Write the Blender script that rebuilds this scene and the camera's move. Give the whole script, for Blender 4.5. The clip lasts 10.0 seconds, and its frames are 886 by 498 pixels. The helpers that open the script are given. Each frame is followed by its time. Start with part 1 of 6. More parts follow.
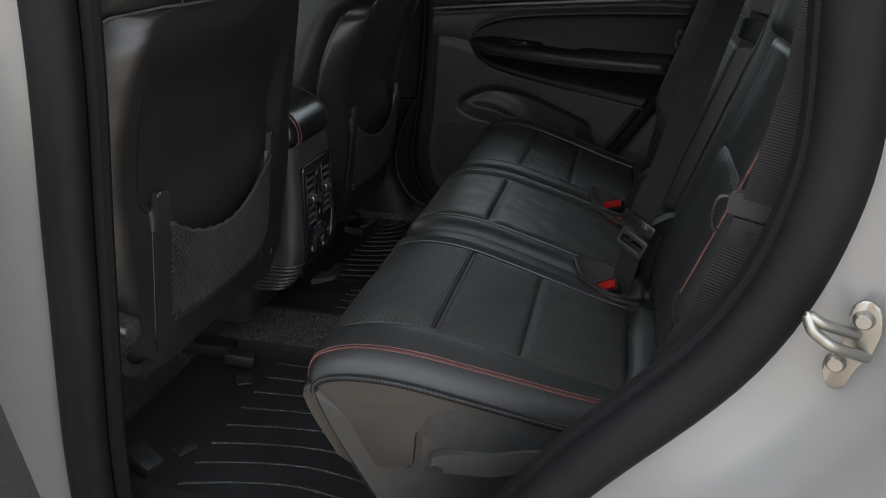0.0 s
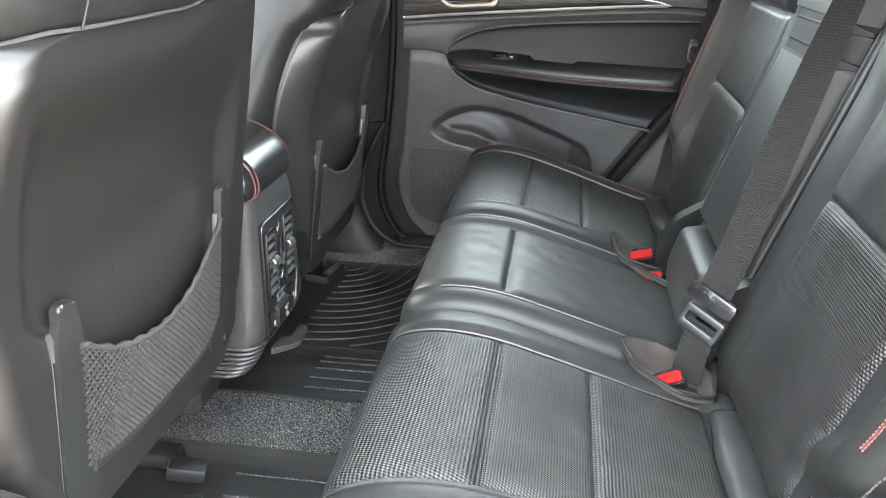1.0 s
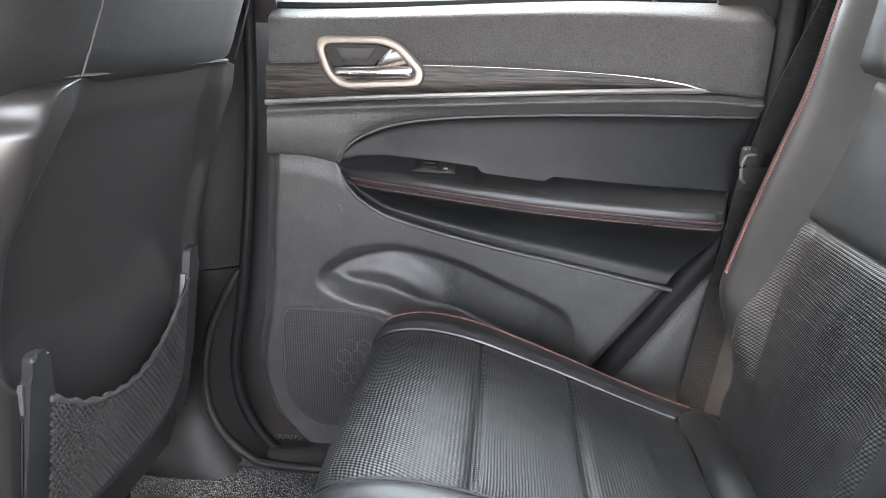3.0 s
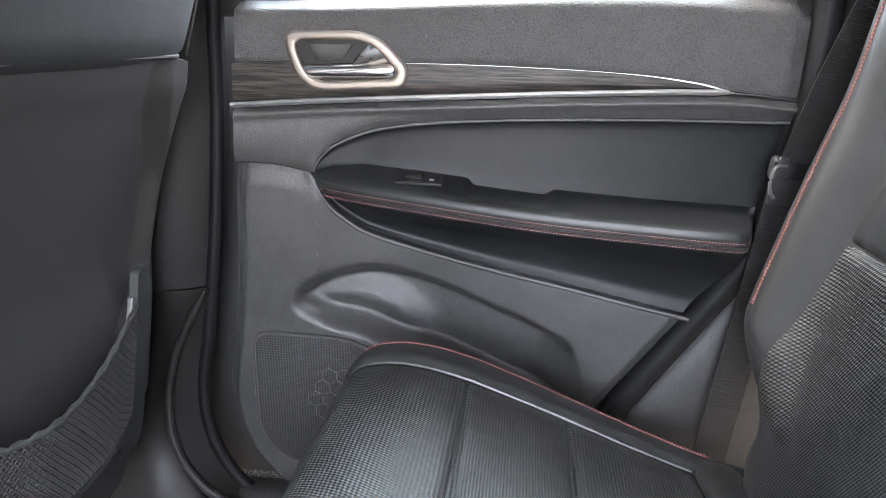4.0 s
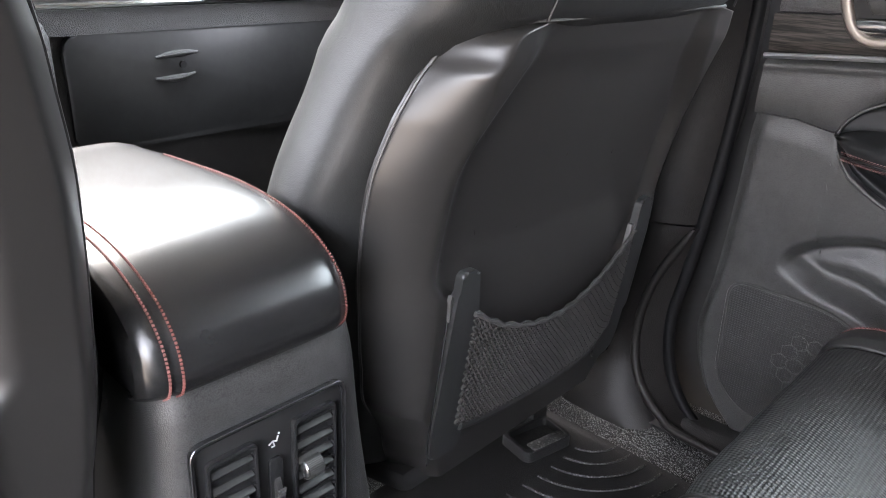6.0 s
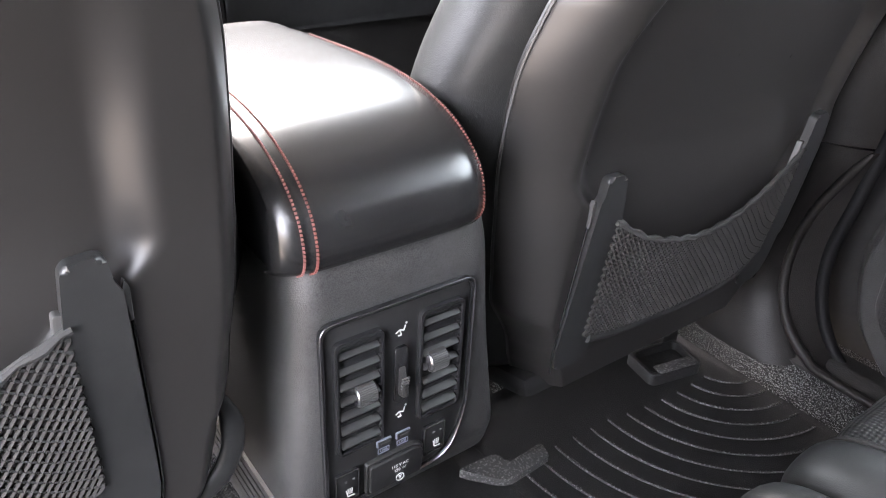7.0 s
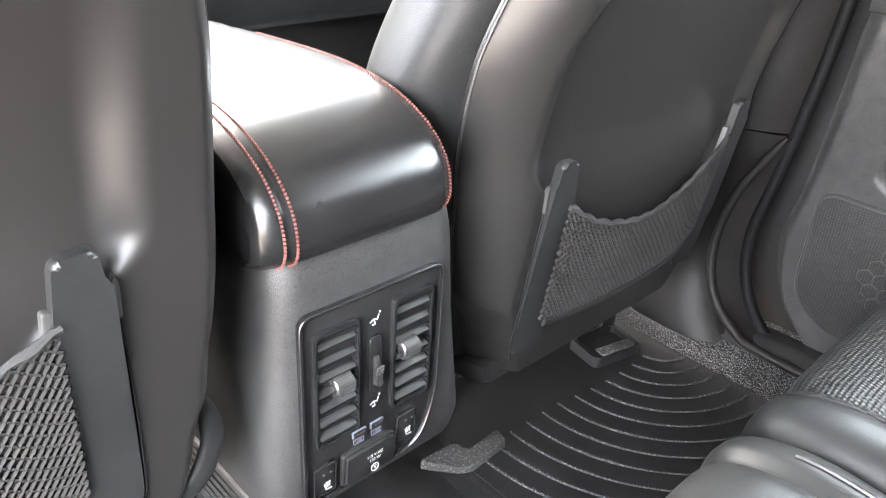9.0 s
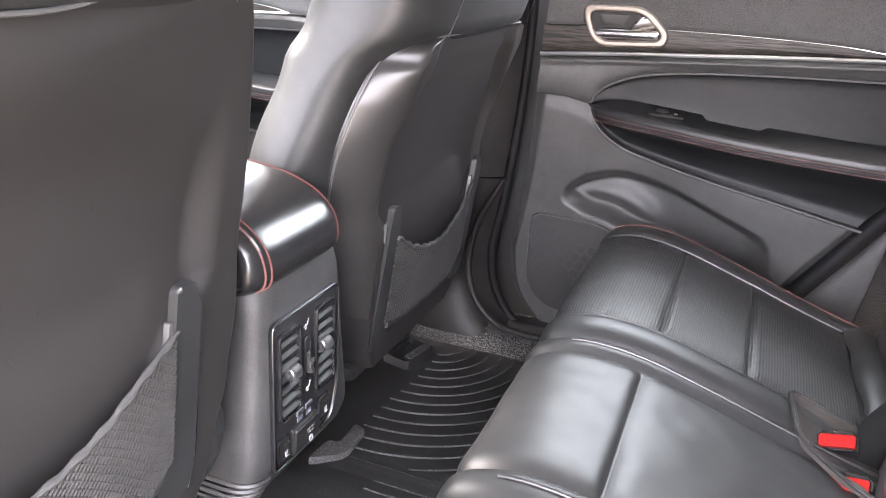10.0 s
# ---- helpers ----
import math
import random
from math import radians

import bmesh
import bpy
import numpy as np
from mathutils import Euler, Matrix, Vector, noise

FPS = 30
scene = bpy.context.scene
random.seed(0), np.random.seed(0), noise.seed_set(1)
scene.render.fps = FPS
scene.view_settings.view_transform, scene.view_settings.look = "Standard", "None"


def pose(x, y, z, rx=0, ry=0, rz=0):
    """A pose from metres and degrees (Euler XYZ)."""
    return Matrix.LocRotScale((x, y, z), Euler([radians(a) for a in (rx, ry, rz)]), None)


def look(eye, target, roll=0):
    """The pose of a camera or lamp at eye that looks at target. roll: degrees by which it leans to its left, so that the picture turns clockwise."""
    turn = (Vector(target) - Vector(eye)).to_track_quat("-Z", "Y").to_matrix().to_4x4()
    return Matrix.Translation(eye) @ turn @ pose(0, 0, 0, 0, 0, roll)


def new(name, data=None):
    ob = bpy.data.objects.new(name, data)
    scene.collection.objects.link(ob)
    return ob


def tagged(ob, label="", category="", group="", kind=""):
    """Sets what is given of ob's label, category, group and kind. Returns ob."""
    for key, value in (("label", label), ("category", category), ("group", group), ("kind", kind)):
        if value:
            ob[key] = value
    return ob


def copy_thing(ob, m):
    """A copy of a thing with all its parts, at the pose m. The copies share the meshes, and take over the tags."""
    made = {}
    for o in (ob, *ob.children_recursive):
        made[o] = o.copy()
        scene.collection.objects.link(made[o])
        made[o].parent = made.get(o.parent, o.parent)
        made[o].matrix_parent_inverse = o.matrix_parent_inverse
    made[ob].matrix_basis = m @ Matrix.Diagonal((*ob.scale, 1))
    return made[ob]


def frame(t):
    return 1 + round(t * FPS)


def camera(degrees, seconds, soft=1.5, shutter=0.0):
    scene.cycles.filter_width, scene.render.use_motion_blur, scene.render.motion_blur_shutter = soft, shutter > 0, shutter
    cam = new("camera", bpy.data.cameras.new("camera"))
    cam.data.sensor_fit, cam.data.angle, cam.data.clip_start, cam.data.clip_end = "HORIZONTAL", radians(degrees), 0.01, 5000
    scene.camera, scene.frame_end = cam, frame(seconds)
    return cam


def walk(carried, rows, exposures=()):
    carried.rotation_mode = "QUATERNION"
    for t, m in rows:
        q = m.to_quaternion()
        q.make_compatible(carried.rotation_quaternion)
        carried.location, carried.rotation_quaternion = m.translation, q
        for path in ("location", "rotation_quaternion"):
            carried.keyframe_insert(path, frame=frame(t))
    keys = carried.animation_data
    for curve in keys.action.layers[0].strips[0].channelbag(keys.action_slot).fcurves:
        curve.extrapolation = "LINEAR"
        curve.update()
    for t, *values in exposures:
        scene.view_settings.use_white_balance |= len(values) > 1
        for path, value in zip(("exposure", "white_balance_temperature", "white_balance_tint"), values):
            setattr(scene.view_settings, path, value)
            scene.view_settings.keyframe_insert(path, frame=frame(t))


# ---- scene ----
cam = camera(61.4, 10.0, soft=1.0)
PATH = [
    (0, (0.625, -1.412, 0.834), (0.19, 0.373, 0.042), 0.0),
    (0.5, (0.569, -1.302, 0.829), (0.183, 0.492, 0.034), -0.3),
    (1, (0.462, -1.115, 0.818), (0.177, 0.702, 0.032), 0.0),
    (1.5, (0.426, -0.953, 0.814), (0.215, 0.885, 0.054), 0.9),
    (2, (0.433, -0.736, 0.788), (0.257, 1.132, 0.096), 1.3),
    (2.5, (0.424, -0.51, 0.775), (0.266, 1.381, 0.141), 1.5),
    (2.7, (0.413, -0.441, 0.754), (0.277, 1.465, 0.164), 1.5),
    (4, (0.456, -0.228, 0.716), (0.256, 1.686, 0.169), 1.4),
    (4.5, (0.46, -0.228, 0.719), (0.156, 1.669, 0.162), 1.2),
    (5, (0.441, -0.238, 0.732), (-0.031, 1.608, 0.125), 0.8),
    (5.5, (0.452, -0.271, 0.743), (-0.468, 1.381, 0.091), 1.6),
    (6, (0.452, -0.286, 0.747), (-0.804, 1.071, -0.016), 2.0),
    (6.2, (0.449, -0.285, 0.744), (-0.842, 0.941, -0.066), 2.4),
    (7.3, (0.414, -0.273, 0.705), (-0.988, 0.727, -0.313), 2.0),
    (7.5, (0.403, -0.27, 0.694), (-1.001, 0.699, -0.35), 2.0),
    (8, (0.386, -0.267, 0.674), (-1.02, 0.655, -0.408), 1.7),
    (8.5, (0.383, -0.268, 0.669), (-0.999, 0.714, -0.393), 2.0),
    (9, (0.415, -0.325, 0.711), (-0.844, 0.897, -0.247), 3.0),
    (9.5, (0.463, -0.512, 0.783), (-0.52, 1.02, -0.045), 3.7),
    (10, (0.461, -0.704, 0.784), (-0.228, 1.029, 0.06), 2.6),
]
walk(cam, [(t, look(eye, target, roll)) for t, eye, target, roll in PATH],
     exposures=[(0, 1.65, 6750, 10), (0.25, 2.70, 6750, 10), (0.5, 3.78, 6750, 10), (0.75, 4.38, 6750, 9), (1, 4.72, 6750, 9), (1.5, 5.08, 6800, 11), (2, 4.98, 6850, 13), (2.5, 5.10, 6800, 14), (4, 5.12, 6450, 14),
                (5, 5.08, 6700, 15), (6, 4.60, 6700, 16), (7.5, 4.95, 6750, 19), (8.5, 5.12, 6750, 19), (9, 5.58, 6850, 14), (9.5, 5.68, 6900, 19), (10, 5.14, 6900, 22)])

# ---- world, sun ----
def make_world():
    w = bpy.data.worlds.new("overcast_sky")
    scene.world = w
    w.use_nodes = True
    nt = w.node_tree
    bg = nt.nodes["Background"]
    sky = nt.nodes.new("ShaderNodeTexSky")
    sky.sky_type, sky.sun_disc = "NISHITA", False
    sky.sun_elevation, sky.sun_rotation = radians(44), radians(277)
    sky.air_density, sky.dust_density = 1.0, 4.0
    mix = nt.nodes.new("ShaderNodeMix")
    mix.data_type = "RGBA"
    mix.inputs[0].default_value = 0.75
    mix.inputs[7].default_value = (10.3, 11.0, 12.0, 1)
    nt.links.new(sky.outputs[0], mix.inputs[6])
    nt.links.new(mix.outputs[2], bg.inputs[0])
    bg.inputs[1].default_value = SKY


SKY = 0.15
make_world()
sun_data = bpy.data.lights.new("sun", "SUN")
sun_data.energy, sun_data.angle, sun_data.color = 0.7, radians(30), (1.0, 0.96, 0.91)
sun = new("sun", sun_data)
sun.matrix_basis = look((-6.2, 0.8, 6.4), (0.2, 0, 0.4))


# ---- materials ----
def nodes_of(name):
    m = bpy.data.materials.new(name)
    m.use_nodes = True
    nt = m.node_tree
    return m, nt, nt.nodes["Principled BSDF"]


def link(nt, a, b):
    nt.links.new(a, b)


def mathn(nt, op, a, b=None, clamp=False):
    n = nt.nodes.new("ShaderNodeMath")
    n.operation, n.use_clamp = op, clamp
    for i, v in enumerate((a, b)):
        if v is None:
            continue
        if isinstance(v, (int, float)):
            n.inputs[i].default_value = v
        else:
            nt.links.new(v, n.inputs[i])
    return n.outputs[0]


def noise_n(nt, vec, scale, detail=3.0, rough=0.55):
    n = nt.nodes.new("ShaderNodeTexNoise")
    n.inputs["Scale"].default_value, n.inputs["Detail"].default_value, n.inputs["Roughness"].default_value = scale, detail, rough
    nt.links.new(vec, n.inputs["Vector"])
    return n.outputs[0]


def ramp_n(nt, fac, lo, hi, c0, c1):
    n = nt.nodes.new("ShaderNodeValToRGB")
    n.color_ramp.elements[0].position, n.color_ramp.elements[1].position = lo, hi
    n.color_ramp.elements[0].color, n.color_ramp.elements[1].color = c0, c1
    nt.links.new(fac, n.inputs[0])
    return n.outputs[0]


def grey(v):
    return (v, v, v, 1)


def surface(name, base, rough, metal=0.0, grain=900.0, bump=0.15, vary=0.25, wear=0.12, kind="voronoi", spec=0.5, depth=0.0004, dust=0.0, coat=0.0, wrinkle=0.0, pit=0.0, speck=750.0):
    """A solid surface: grain relief, a coarse change of tone and of gloss, and a thin film of dust. pit darkens the
    grain's grooves in the colour, as shade would.
    """
    m, nt, p = nodes_of(name)
    co = nt.nodes.new("ShaderNodeTexCoord").outputs["Object"]
    big = noise_n(nt, co, 7.0, 4.0)
    mid = noise_n(nt, co, 60.0, 3.0)
    blend = mathn(nt, "ADD", mathn(nt, "MULTIPLY", big, 0.6), mathn(nt, "MULTIPLY", mid, 0.4))
    r, g, b = base
    col = ramp_n(nt, blend, 0.35, 0.65, (r * (1 - vary), g * (1 - vary), b * (1 - vary), 1), (r * (1 + vary), g * (1 + vary), b * (1 + vary), 1))
    if dust > 0:
        mx = nt.nodes.new("ShaderNodeMix")
        mx.data_type = "RGBA"
        speck = noise_n(nt, co, speck, 2.0)
        f = mathn(nt, "MULTIPLY", mathn(nt, "MULTIPLY", mathn(nt, "SUBTRACT", speck, 0.52), 5.0, True), mathn(nt, "MULTIPLY", big, dust))
        link(nt, f, mx.inputs[0])
        link(nt, col, mx.inputs[6])
        mx.inputs[7].default_value = (0.29, 0.287, 0.282, 1)
        col = mx.outputs[2]
    link(nt, mathn(nt, "ADD", rough - wear * 0.5, mathn(nt, "MULTIPLY", blend, wear)), p.inputs["Roughness"])
    p.inputs["Metallic"].default_value = metal
    p.inputs["Specular IOR Level"].default_value = spec
    p.inputs["Coat Weight"].default_value = coat
    p.inputs["Coat Roughness"].default_value = 0.12
    if bump > 0:
        if kind == "voronoi":
            v = nt.nodes.new("ShaderNodeTexVoronoi")
            v.feature = "F1"
            v.inputs["Scale"].default_value = grain
            wob = noise_n(nt, co, grain * 0.4, 2.0)
            add = nt.nodes.new("ShaderNodeVectorMath")
            add.operation = "ADD"
            link(nt, co, add.inputs[0])
            sc = nt.nodes.new("ShaderNodeVectorMath")
            sc.operation = "SCALE"
            sc.inputs["Scale"].default_value = 0.6 / grain
            link(nt, wob, sc.inputs[0])
            link(nt, sc.outputs[0], add.inputs[1])
            link(nt, add.outputs[0], v.inputs["Vector"])
            h = mathn(nt, "MULTIPLY", mathn(nt, "SUBTRACT", 0.75, v.outputs["Distance"]), 0.5)
        else:
            h = noise_n(nt, co, grain, 3.0)
        crease = noise_n(nt, co, 35.0, 4.0, 0.6)
        h = mathn(nt, "ADD", h, mathn(nt, "MULTIPLY", crease, 0.2))
        bn = nt.nodes.new("ShaderNodeBump")
        bn.inputs["Strength"].default_value, bn.inputs["Distance"].default_value = bump, depth
        link(nt, h, bn.inputs["Height"])
        if wrinkle > 0:
            wn = nt.nodes.new("ShaderNodeBump")
            wn.inputs["Strength"].default_value, wn.inputs["Distance"].default_value = wrinkle, 0.006
            folds = nt.nodes.new("ShaderNodeTexNoise")
            folds.inputs["Scale"].default_value, folds.inputs["Detail"].default_value, folds.inputs["Distortion"].default_value = 26.0, 3.0, 1.6
            link(nt, co, folds.inputs["Vector"])
            ridge = mathn(nt, "ABSOLUTE", mathn(nt, "SUBTRACT", folds.outputs[0], 0.5))
            ridge = mathn(nt, "MINIMUM", mathn(nt, "MULTIPLY", ridge, 5.0), 0.5)
            broad = mathn(nt, "ADD", noise_n(nt, co, 13.0, 2.0), mathn(nt, "MULTIPLY", ridge, mathn(nt, "MULTIPLY", big, 0.30)))
            link(nt, broad, wn.inputs["Height"])
            link(nt, wn.outputs[0], bn.inputs["Normal"])
        link(nt, bn.outputs[0], p.inputs["Normal"])
        # Shade in the grain's grooves is multiplied into the base colour.
        if pit > 0:
            pm = nt.nodes.new("ShaderNodeMix")
            pm.data_type = "RGBA"
            link(nt, mathn(nt, "MULTIPLY", h, 3.0, True), pm.inputs[0])
            groove_shade = nt.nodes.new("ShaderNodeMix")
            groove_shade.data_type, groove_shade.blend_type = "RGBA", "MULTIPLY"
            groove_shade.inputs[0].default_value = 1.0
            link(nt, col, groove_shade.inputs[6])
            groove_shade.inputs[7].default_value = (1 - pit, 1 - pit, 1 - pit, 1)
            link(nt, groove_shade.outputs[2], pm.inputs[6])
            link(nt, col, pm.inputs[7])
            col = pm.outputs[2]
    link(nt, col, p.inputs["Base Color"])
    return m


def lattice(name, base, dark, pitch, rough, bump, hole=0.35, depth=0.0008, skew=True):
    """A surface with small holes on a staggered lattice, laid out by the mesh's own metres (UV)."""
    m, nt, p = nodes_of(name)
    uv = nt.nodes.new("ShaderNodeUVMap").outputs[0]
    co = nt.nodes.new("ShaderNodeTexCoord").outputs["Object"]
    sep = nt.nodes.new("ShaderNodeSeparateXYZ")
    link(nt, uv, sep.inputs[0])
    k = 2 * math.pi / pitch
    a = mathn(nt, "MULTIPLY", sep.outputs[0], k)
    b = mathn(nt, "MULTIPLY", sep.outputs[1], k)
    if skew:
        a, b = mathn(nt, "ADD", a, mathn(nt, "MULTIPLY", b, 0.6)), mathn(nt, "SUBTRACT", mathn(nt, "MULTIPLY", b, 0.9), mathn(nt, "MULTIPLY", a, 0.5))
    s = mathn(nt, "MULTIPLY", mathn(nt, "SINE", a), mathn(nt, "SINE", b))
    holes = mathn(nt, "MULTIPLY", mathn(nt, "SUBTRACT", mathn(nt, "ABSOLUTE", s), 1 - hole), 1 / hole, True)
    big = noise_n(nt, co, 9.0, 4.0)
    r, g, bb = base
    col = ramp_n(nt, big, 0.3, 0.7, (r * 0.75, g * 0.75, bb * 0.75, 1), (r * 1.25, g * 1.25, bb * 1.25, 1))
    mx = nt.nodes.new("ShaderNodeMix")
    mx.data_type = "RGBA"
    link(nt, holes, mx.inputs[0])
    link(nt, col, mx.inputs[6])
    mx.inputs[7].default_value = (*dark, 1)
    link(nt, mx.outputs[2], p.inputs["Base Color"])
    link(nt, mathn(nt, "ADD", rough - 0.05, mathn(nt, "MULTIPLY", big, 0.1)), p.inputs["Roughness"])
    bn = nt.nodes.new("ShaderNodeBump")
    bn.invert = True
    bn.inputs["Strength"].default_value, bn.inputs["Distance"].default_value = bump, depth
    link(nt, holes, bn.inputs["Height"])
    link(nt, bn.outputs[0], p.inputs["Normal"])
    return m


def ribbed(name, base, dark, row, step, rough):
    """Leather pierced in close rows: fine raised ribs with small holes along the furrows. Highlight on the ribs and
    shade in the furrows are also put into the colour.
    """
    m, nt, p = nodes_of(name)
    uv = nt.nodes.new("ShaderNodeUVMap").outputs[0]
    co = nt.nodes.new("ShaderNodeTexCoord").outputs["Object"]
    sep = nt.nodes.new("ShaderNodeSeparateXYZ")
    link(nt, uv, sep.inputs[0])
    wob = mathn(nt, "MULTIPLY", noise_n(nt, co, 10.0, 1.0), 2.0)
    b = mathn(nt, "ADD", mathn(nt, "MULTIPLY", sep.outputs[1], 2 * math.pi / row), wob)
    a = mathn(nt, "ADD", mathn(nt, "MULTIPLY", sep.outputs[0], 2 * math.pi / step), mathn(nt, "MULTIPLY", b, 0.5))
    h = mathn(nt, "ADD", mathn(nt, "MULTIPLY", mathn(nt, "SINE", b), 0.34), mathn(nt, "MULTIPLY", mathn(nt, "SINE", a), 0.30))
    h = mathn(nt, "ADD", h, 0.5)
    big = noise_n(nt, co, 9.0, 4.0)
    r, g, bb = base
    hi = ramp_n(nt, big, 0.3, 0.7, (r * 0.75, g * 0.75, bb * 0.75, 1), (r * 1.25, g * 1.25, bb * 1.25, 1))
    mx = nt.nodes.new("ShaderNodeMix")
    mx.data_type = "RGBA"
    # Base colour follows the relief: furrows shaded dark, ribs lit pale.
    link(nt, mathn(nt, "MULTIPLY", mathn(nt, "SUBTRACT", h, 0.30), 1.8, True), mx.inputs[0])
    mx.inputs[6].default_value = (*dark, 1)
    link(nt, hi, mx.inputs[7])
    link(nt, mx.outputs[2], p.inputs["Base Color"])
    link(nt, mathn(nt, "ADD", rough - 0.06, mathn(nt, "MULTIPLY", big, 0.14)), p.inputs["Roughness"])
    bn = nt.nodes.new("ShaderNodeBump")
    bn.inputs["Strength"].default_value, bn.inputs["Distance"].default_value = 0.5, 0.0011
    p.inputs["Specular IOR Level"].default_value = 0.36
    link(nt, h, bn.inputs["Height"])
    link(nt, bn.outputs[0], p.inputs["Normal"])
    return m


def weave(name, base, rough, pitch=0.0011):
    """Seat-belt webbing: fine ribs along and across the band."""
    m, nt, p = nodes_of(name)
    uv = nt.nodes.new("ShaderNodeUVMap").outputs[0]
    sep = nt.nodes.new("ShaderNodeSeparateXYZ")
    link(nt, uv, sep.inputs[0])
    k = 2 * math.pi / pitch
    a = mathn(nt, "SINE", mathn(nt, "ADD", mathn(nt, "MULTIPLY", sep.outputs[0], k), mathn(nt, "MULTIPLY", sep.outputs[1], k * 0.5)))
    b = mathn(nt, "SINE", mathn(nt, "MULTIPLY", sep.outputs[1], k * 0.75))
    h = mathn(nt, "ADD", mathn(nt, "MULTIPLY", a, 0.5), b)
    col = ramp_n(nt, mathn(nt, "ADD", mathn(nt, "MULTIPLY", h, 0.25), 0.5), 0.1, 0.9, tuple(c * 0.8 for c in base) + (1,), tuple(c * 1.2 for c in base) + (1,))
    link(nt, col, p.inputs["Base Color"])
    p.inputs["Roughness"].default_value = rough
    p.inputs["Specular IOR Level"].default_value = 0.2
    bn = nt.nodes.new("ShaderNodeBump")
    bn.inputs["Strength"].default_value, bn.inputs["Distance"].default_value = 0.6, 0.0006
    link(nt, h, bn.inputs["Height"])
    link(nt, bn.outputs[0], p.inputs["Normal"])
    return m


def wood_grain(name):
    m, nt, p = nodes_of(name)
    co = nt.nodes.new("ShaderNodeTexCoord").outputs["Object"]
    mp = nt.nodes.new("ShaderNodeMapping")
    mp.inputs["Scale"].default_value = (14, 60, 300)
    link(nt, co, mp.inputs[0])
    n = noise_n(nt, mp.outputs[0], 1.0, 5.0, 0.65)
    link(nt, ramp_n(nt, n, 0.42, 0.62, (0.004, 0.0035, 0.0032, 1), (0.046, 0.039, 0.034, 1)), p.inputs["Base Color"])
    p.inputs["Roughness"].default_value = 0.46
    p.inputs["Specular IOR Level"].default_value = 0.22
    bn = nt.nodes.new("ShaderNodeBump")
    bn.inputs["Strength"].default_value, bn.inputs["Distance"].default_value = 0.3, 0.0004
    link(nt, n, bn.inputs["Height"])
    link(nt, bn.outputs[0], p.inputs["Normal"])
    return m


def glass_mat(name, tint=(0.82, 0.86, 0.85)):
    m, nt, p = nodes_of(name)
    out = nt.nodes["Material Output"]
    nt.nodes.remove(p)
    tr = nt.nodes.new("ShaderNodeBsdfTransparent")
    tr.inputs[0].default_value = (*tint, 1)
    gl = nt.nodes.new("ShaderNodeBsdfGlossy")
    gl.inputs["Roughness"].default_value = 0.02
    fr = nt.nodes.new("ShaderNodeFresnel")
    fr.inputs[0].default_value = 1.45
    mx = nt.nodes.new("ShaderNodeMixShader")
    link(nt, fr.outputs[0], mx.inputs[0])
    link(nt, tr.outputs[0], mx.inputs[1])
    link(nt, gl.outputs[0], mx.inputs[2])
    link(nt, mx.outputs[0], out.inputs[0])
    return m


LEATHER = surface("black_leather", (0.0155, 0.0160, 0.0160), 0.46, grain=1000, bump=0.18, wear=0.10, spec=0.38, depth=0.0008, wrinkle=0.07)
ARM_LEATHER = surface("armrest_leather", (0.0120, 0.0125, 0.0130), 0.42, grain=700, bump=0.25, wear=0.1, spec=0.34)
LEATHER_FRONT = surface("matt_black_leather", (0.0165, 0.0170, 0.0168), 0.46, grain=900, bump=0.22, wear=0.10, spec=0.36, depth=0.0010, wrinkle=0.12)
# Paler than the seat leather: the crease highlight is in the colour.
WELT = surface("crease_highlight_leather", (0.020, 0.020, 0.0195), 0.40, grain=1500, bump=0.1)
# Sheen lowered so the door insert looks shaded from the doorway.
LEATHER_SOFT = surface("dulled_black_leather", (0.0105, 0.0112, 0.0118), 0.42, grain=600, bump=0.3, wear=0.1, spec=0.13)
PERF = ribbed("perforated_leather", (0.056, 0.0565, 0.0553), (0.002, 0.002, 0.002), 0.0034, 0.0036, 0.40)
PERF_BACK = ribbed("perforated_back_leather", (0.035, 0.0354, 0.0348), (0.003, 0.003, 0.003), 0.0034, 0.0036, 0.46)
PLASTIC = surface("grained_black_plastic", (0.023, 0.0224, 0.0218), 0.42, grain=700, bump=0.6, wear=0.12, spec=0.32, depth=0.0010, pit=0.3)
PLASTIC_GREY = surface("grained_charcoal_plastic", (0.044, 0.044, 0.0435), 0.40, grain=850, bump=0.5, wear=0.12, depth=0.0012, pit=0.62, spec=0.45)
PLASTIC_UP = surface("pebbled_soft_plastic", (0.060, 0.059, 0.0585), 0.50, grain=640, bump=0.9, vary=0.12, wear=0.08, depth=0.0022, pit=0.5)
SHELL = surface("smooth_seat_shell_plastic", (0.0172, 0.0164, 0.0158), 0.36, bump=0.0, wear=0.02, spec=0.47, vary=0.03)
HOOK = surface("fine_grained_hook_plastic", (0.019, 0.0196, 0.0197), 0.34, grain=900, bump=0.12, wear=0.08, spec=0.45)
PILLAR = surface("brown_black_pillar_plastic", (0.0105, 0.0097, 0.0092), 0.44, grain=700, bump=0.5, wear=0.1, spec=0.20, depth=0.0010)
HOOK_GREY = surface("smooth_grey_plastic", (0.045, 0.045, 0.044), 0.45, grain=900, bump=0.15)
COVER_GREY = surface("smooth_brownish_cover", (0.032, 0.0305, 0.029), 0.27, bump=0.0)
GLOSS = surface("gloss_black_plastic", (0.012, 0.012, 0.0125), 0.16, bump=0.0, wear=0.1)
MATT = surface("matt_black_plastic", (0.012, 0.012, 0.0123), 0.52, grain=1200, bump=0.15, spec=0.36)
RUBBER = surface("black_rubber", (0.0050, 0.0050, 0.0055), 0.58, grain=300, bump=0.3, kind="noise", spec=0.14)
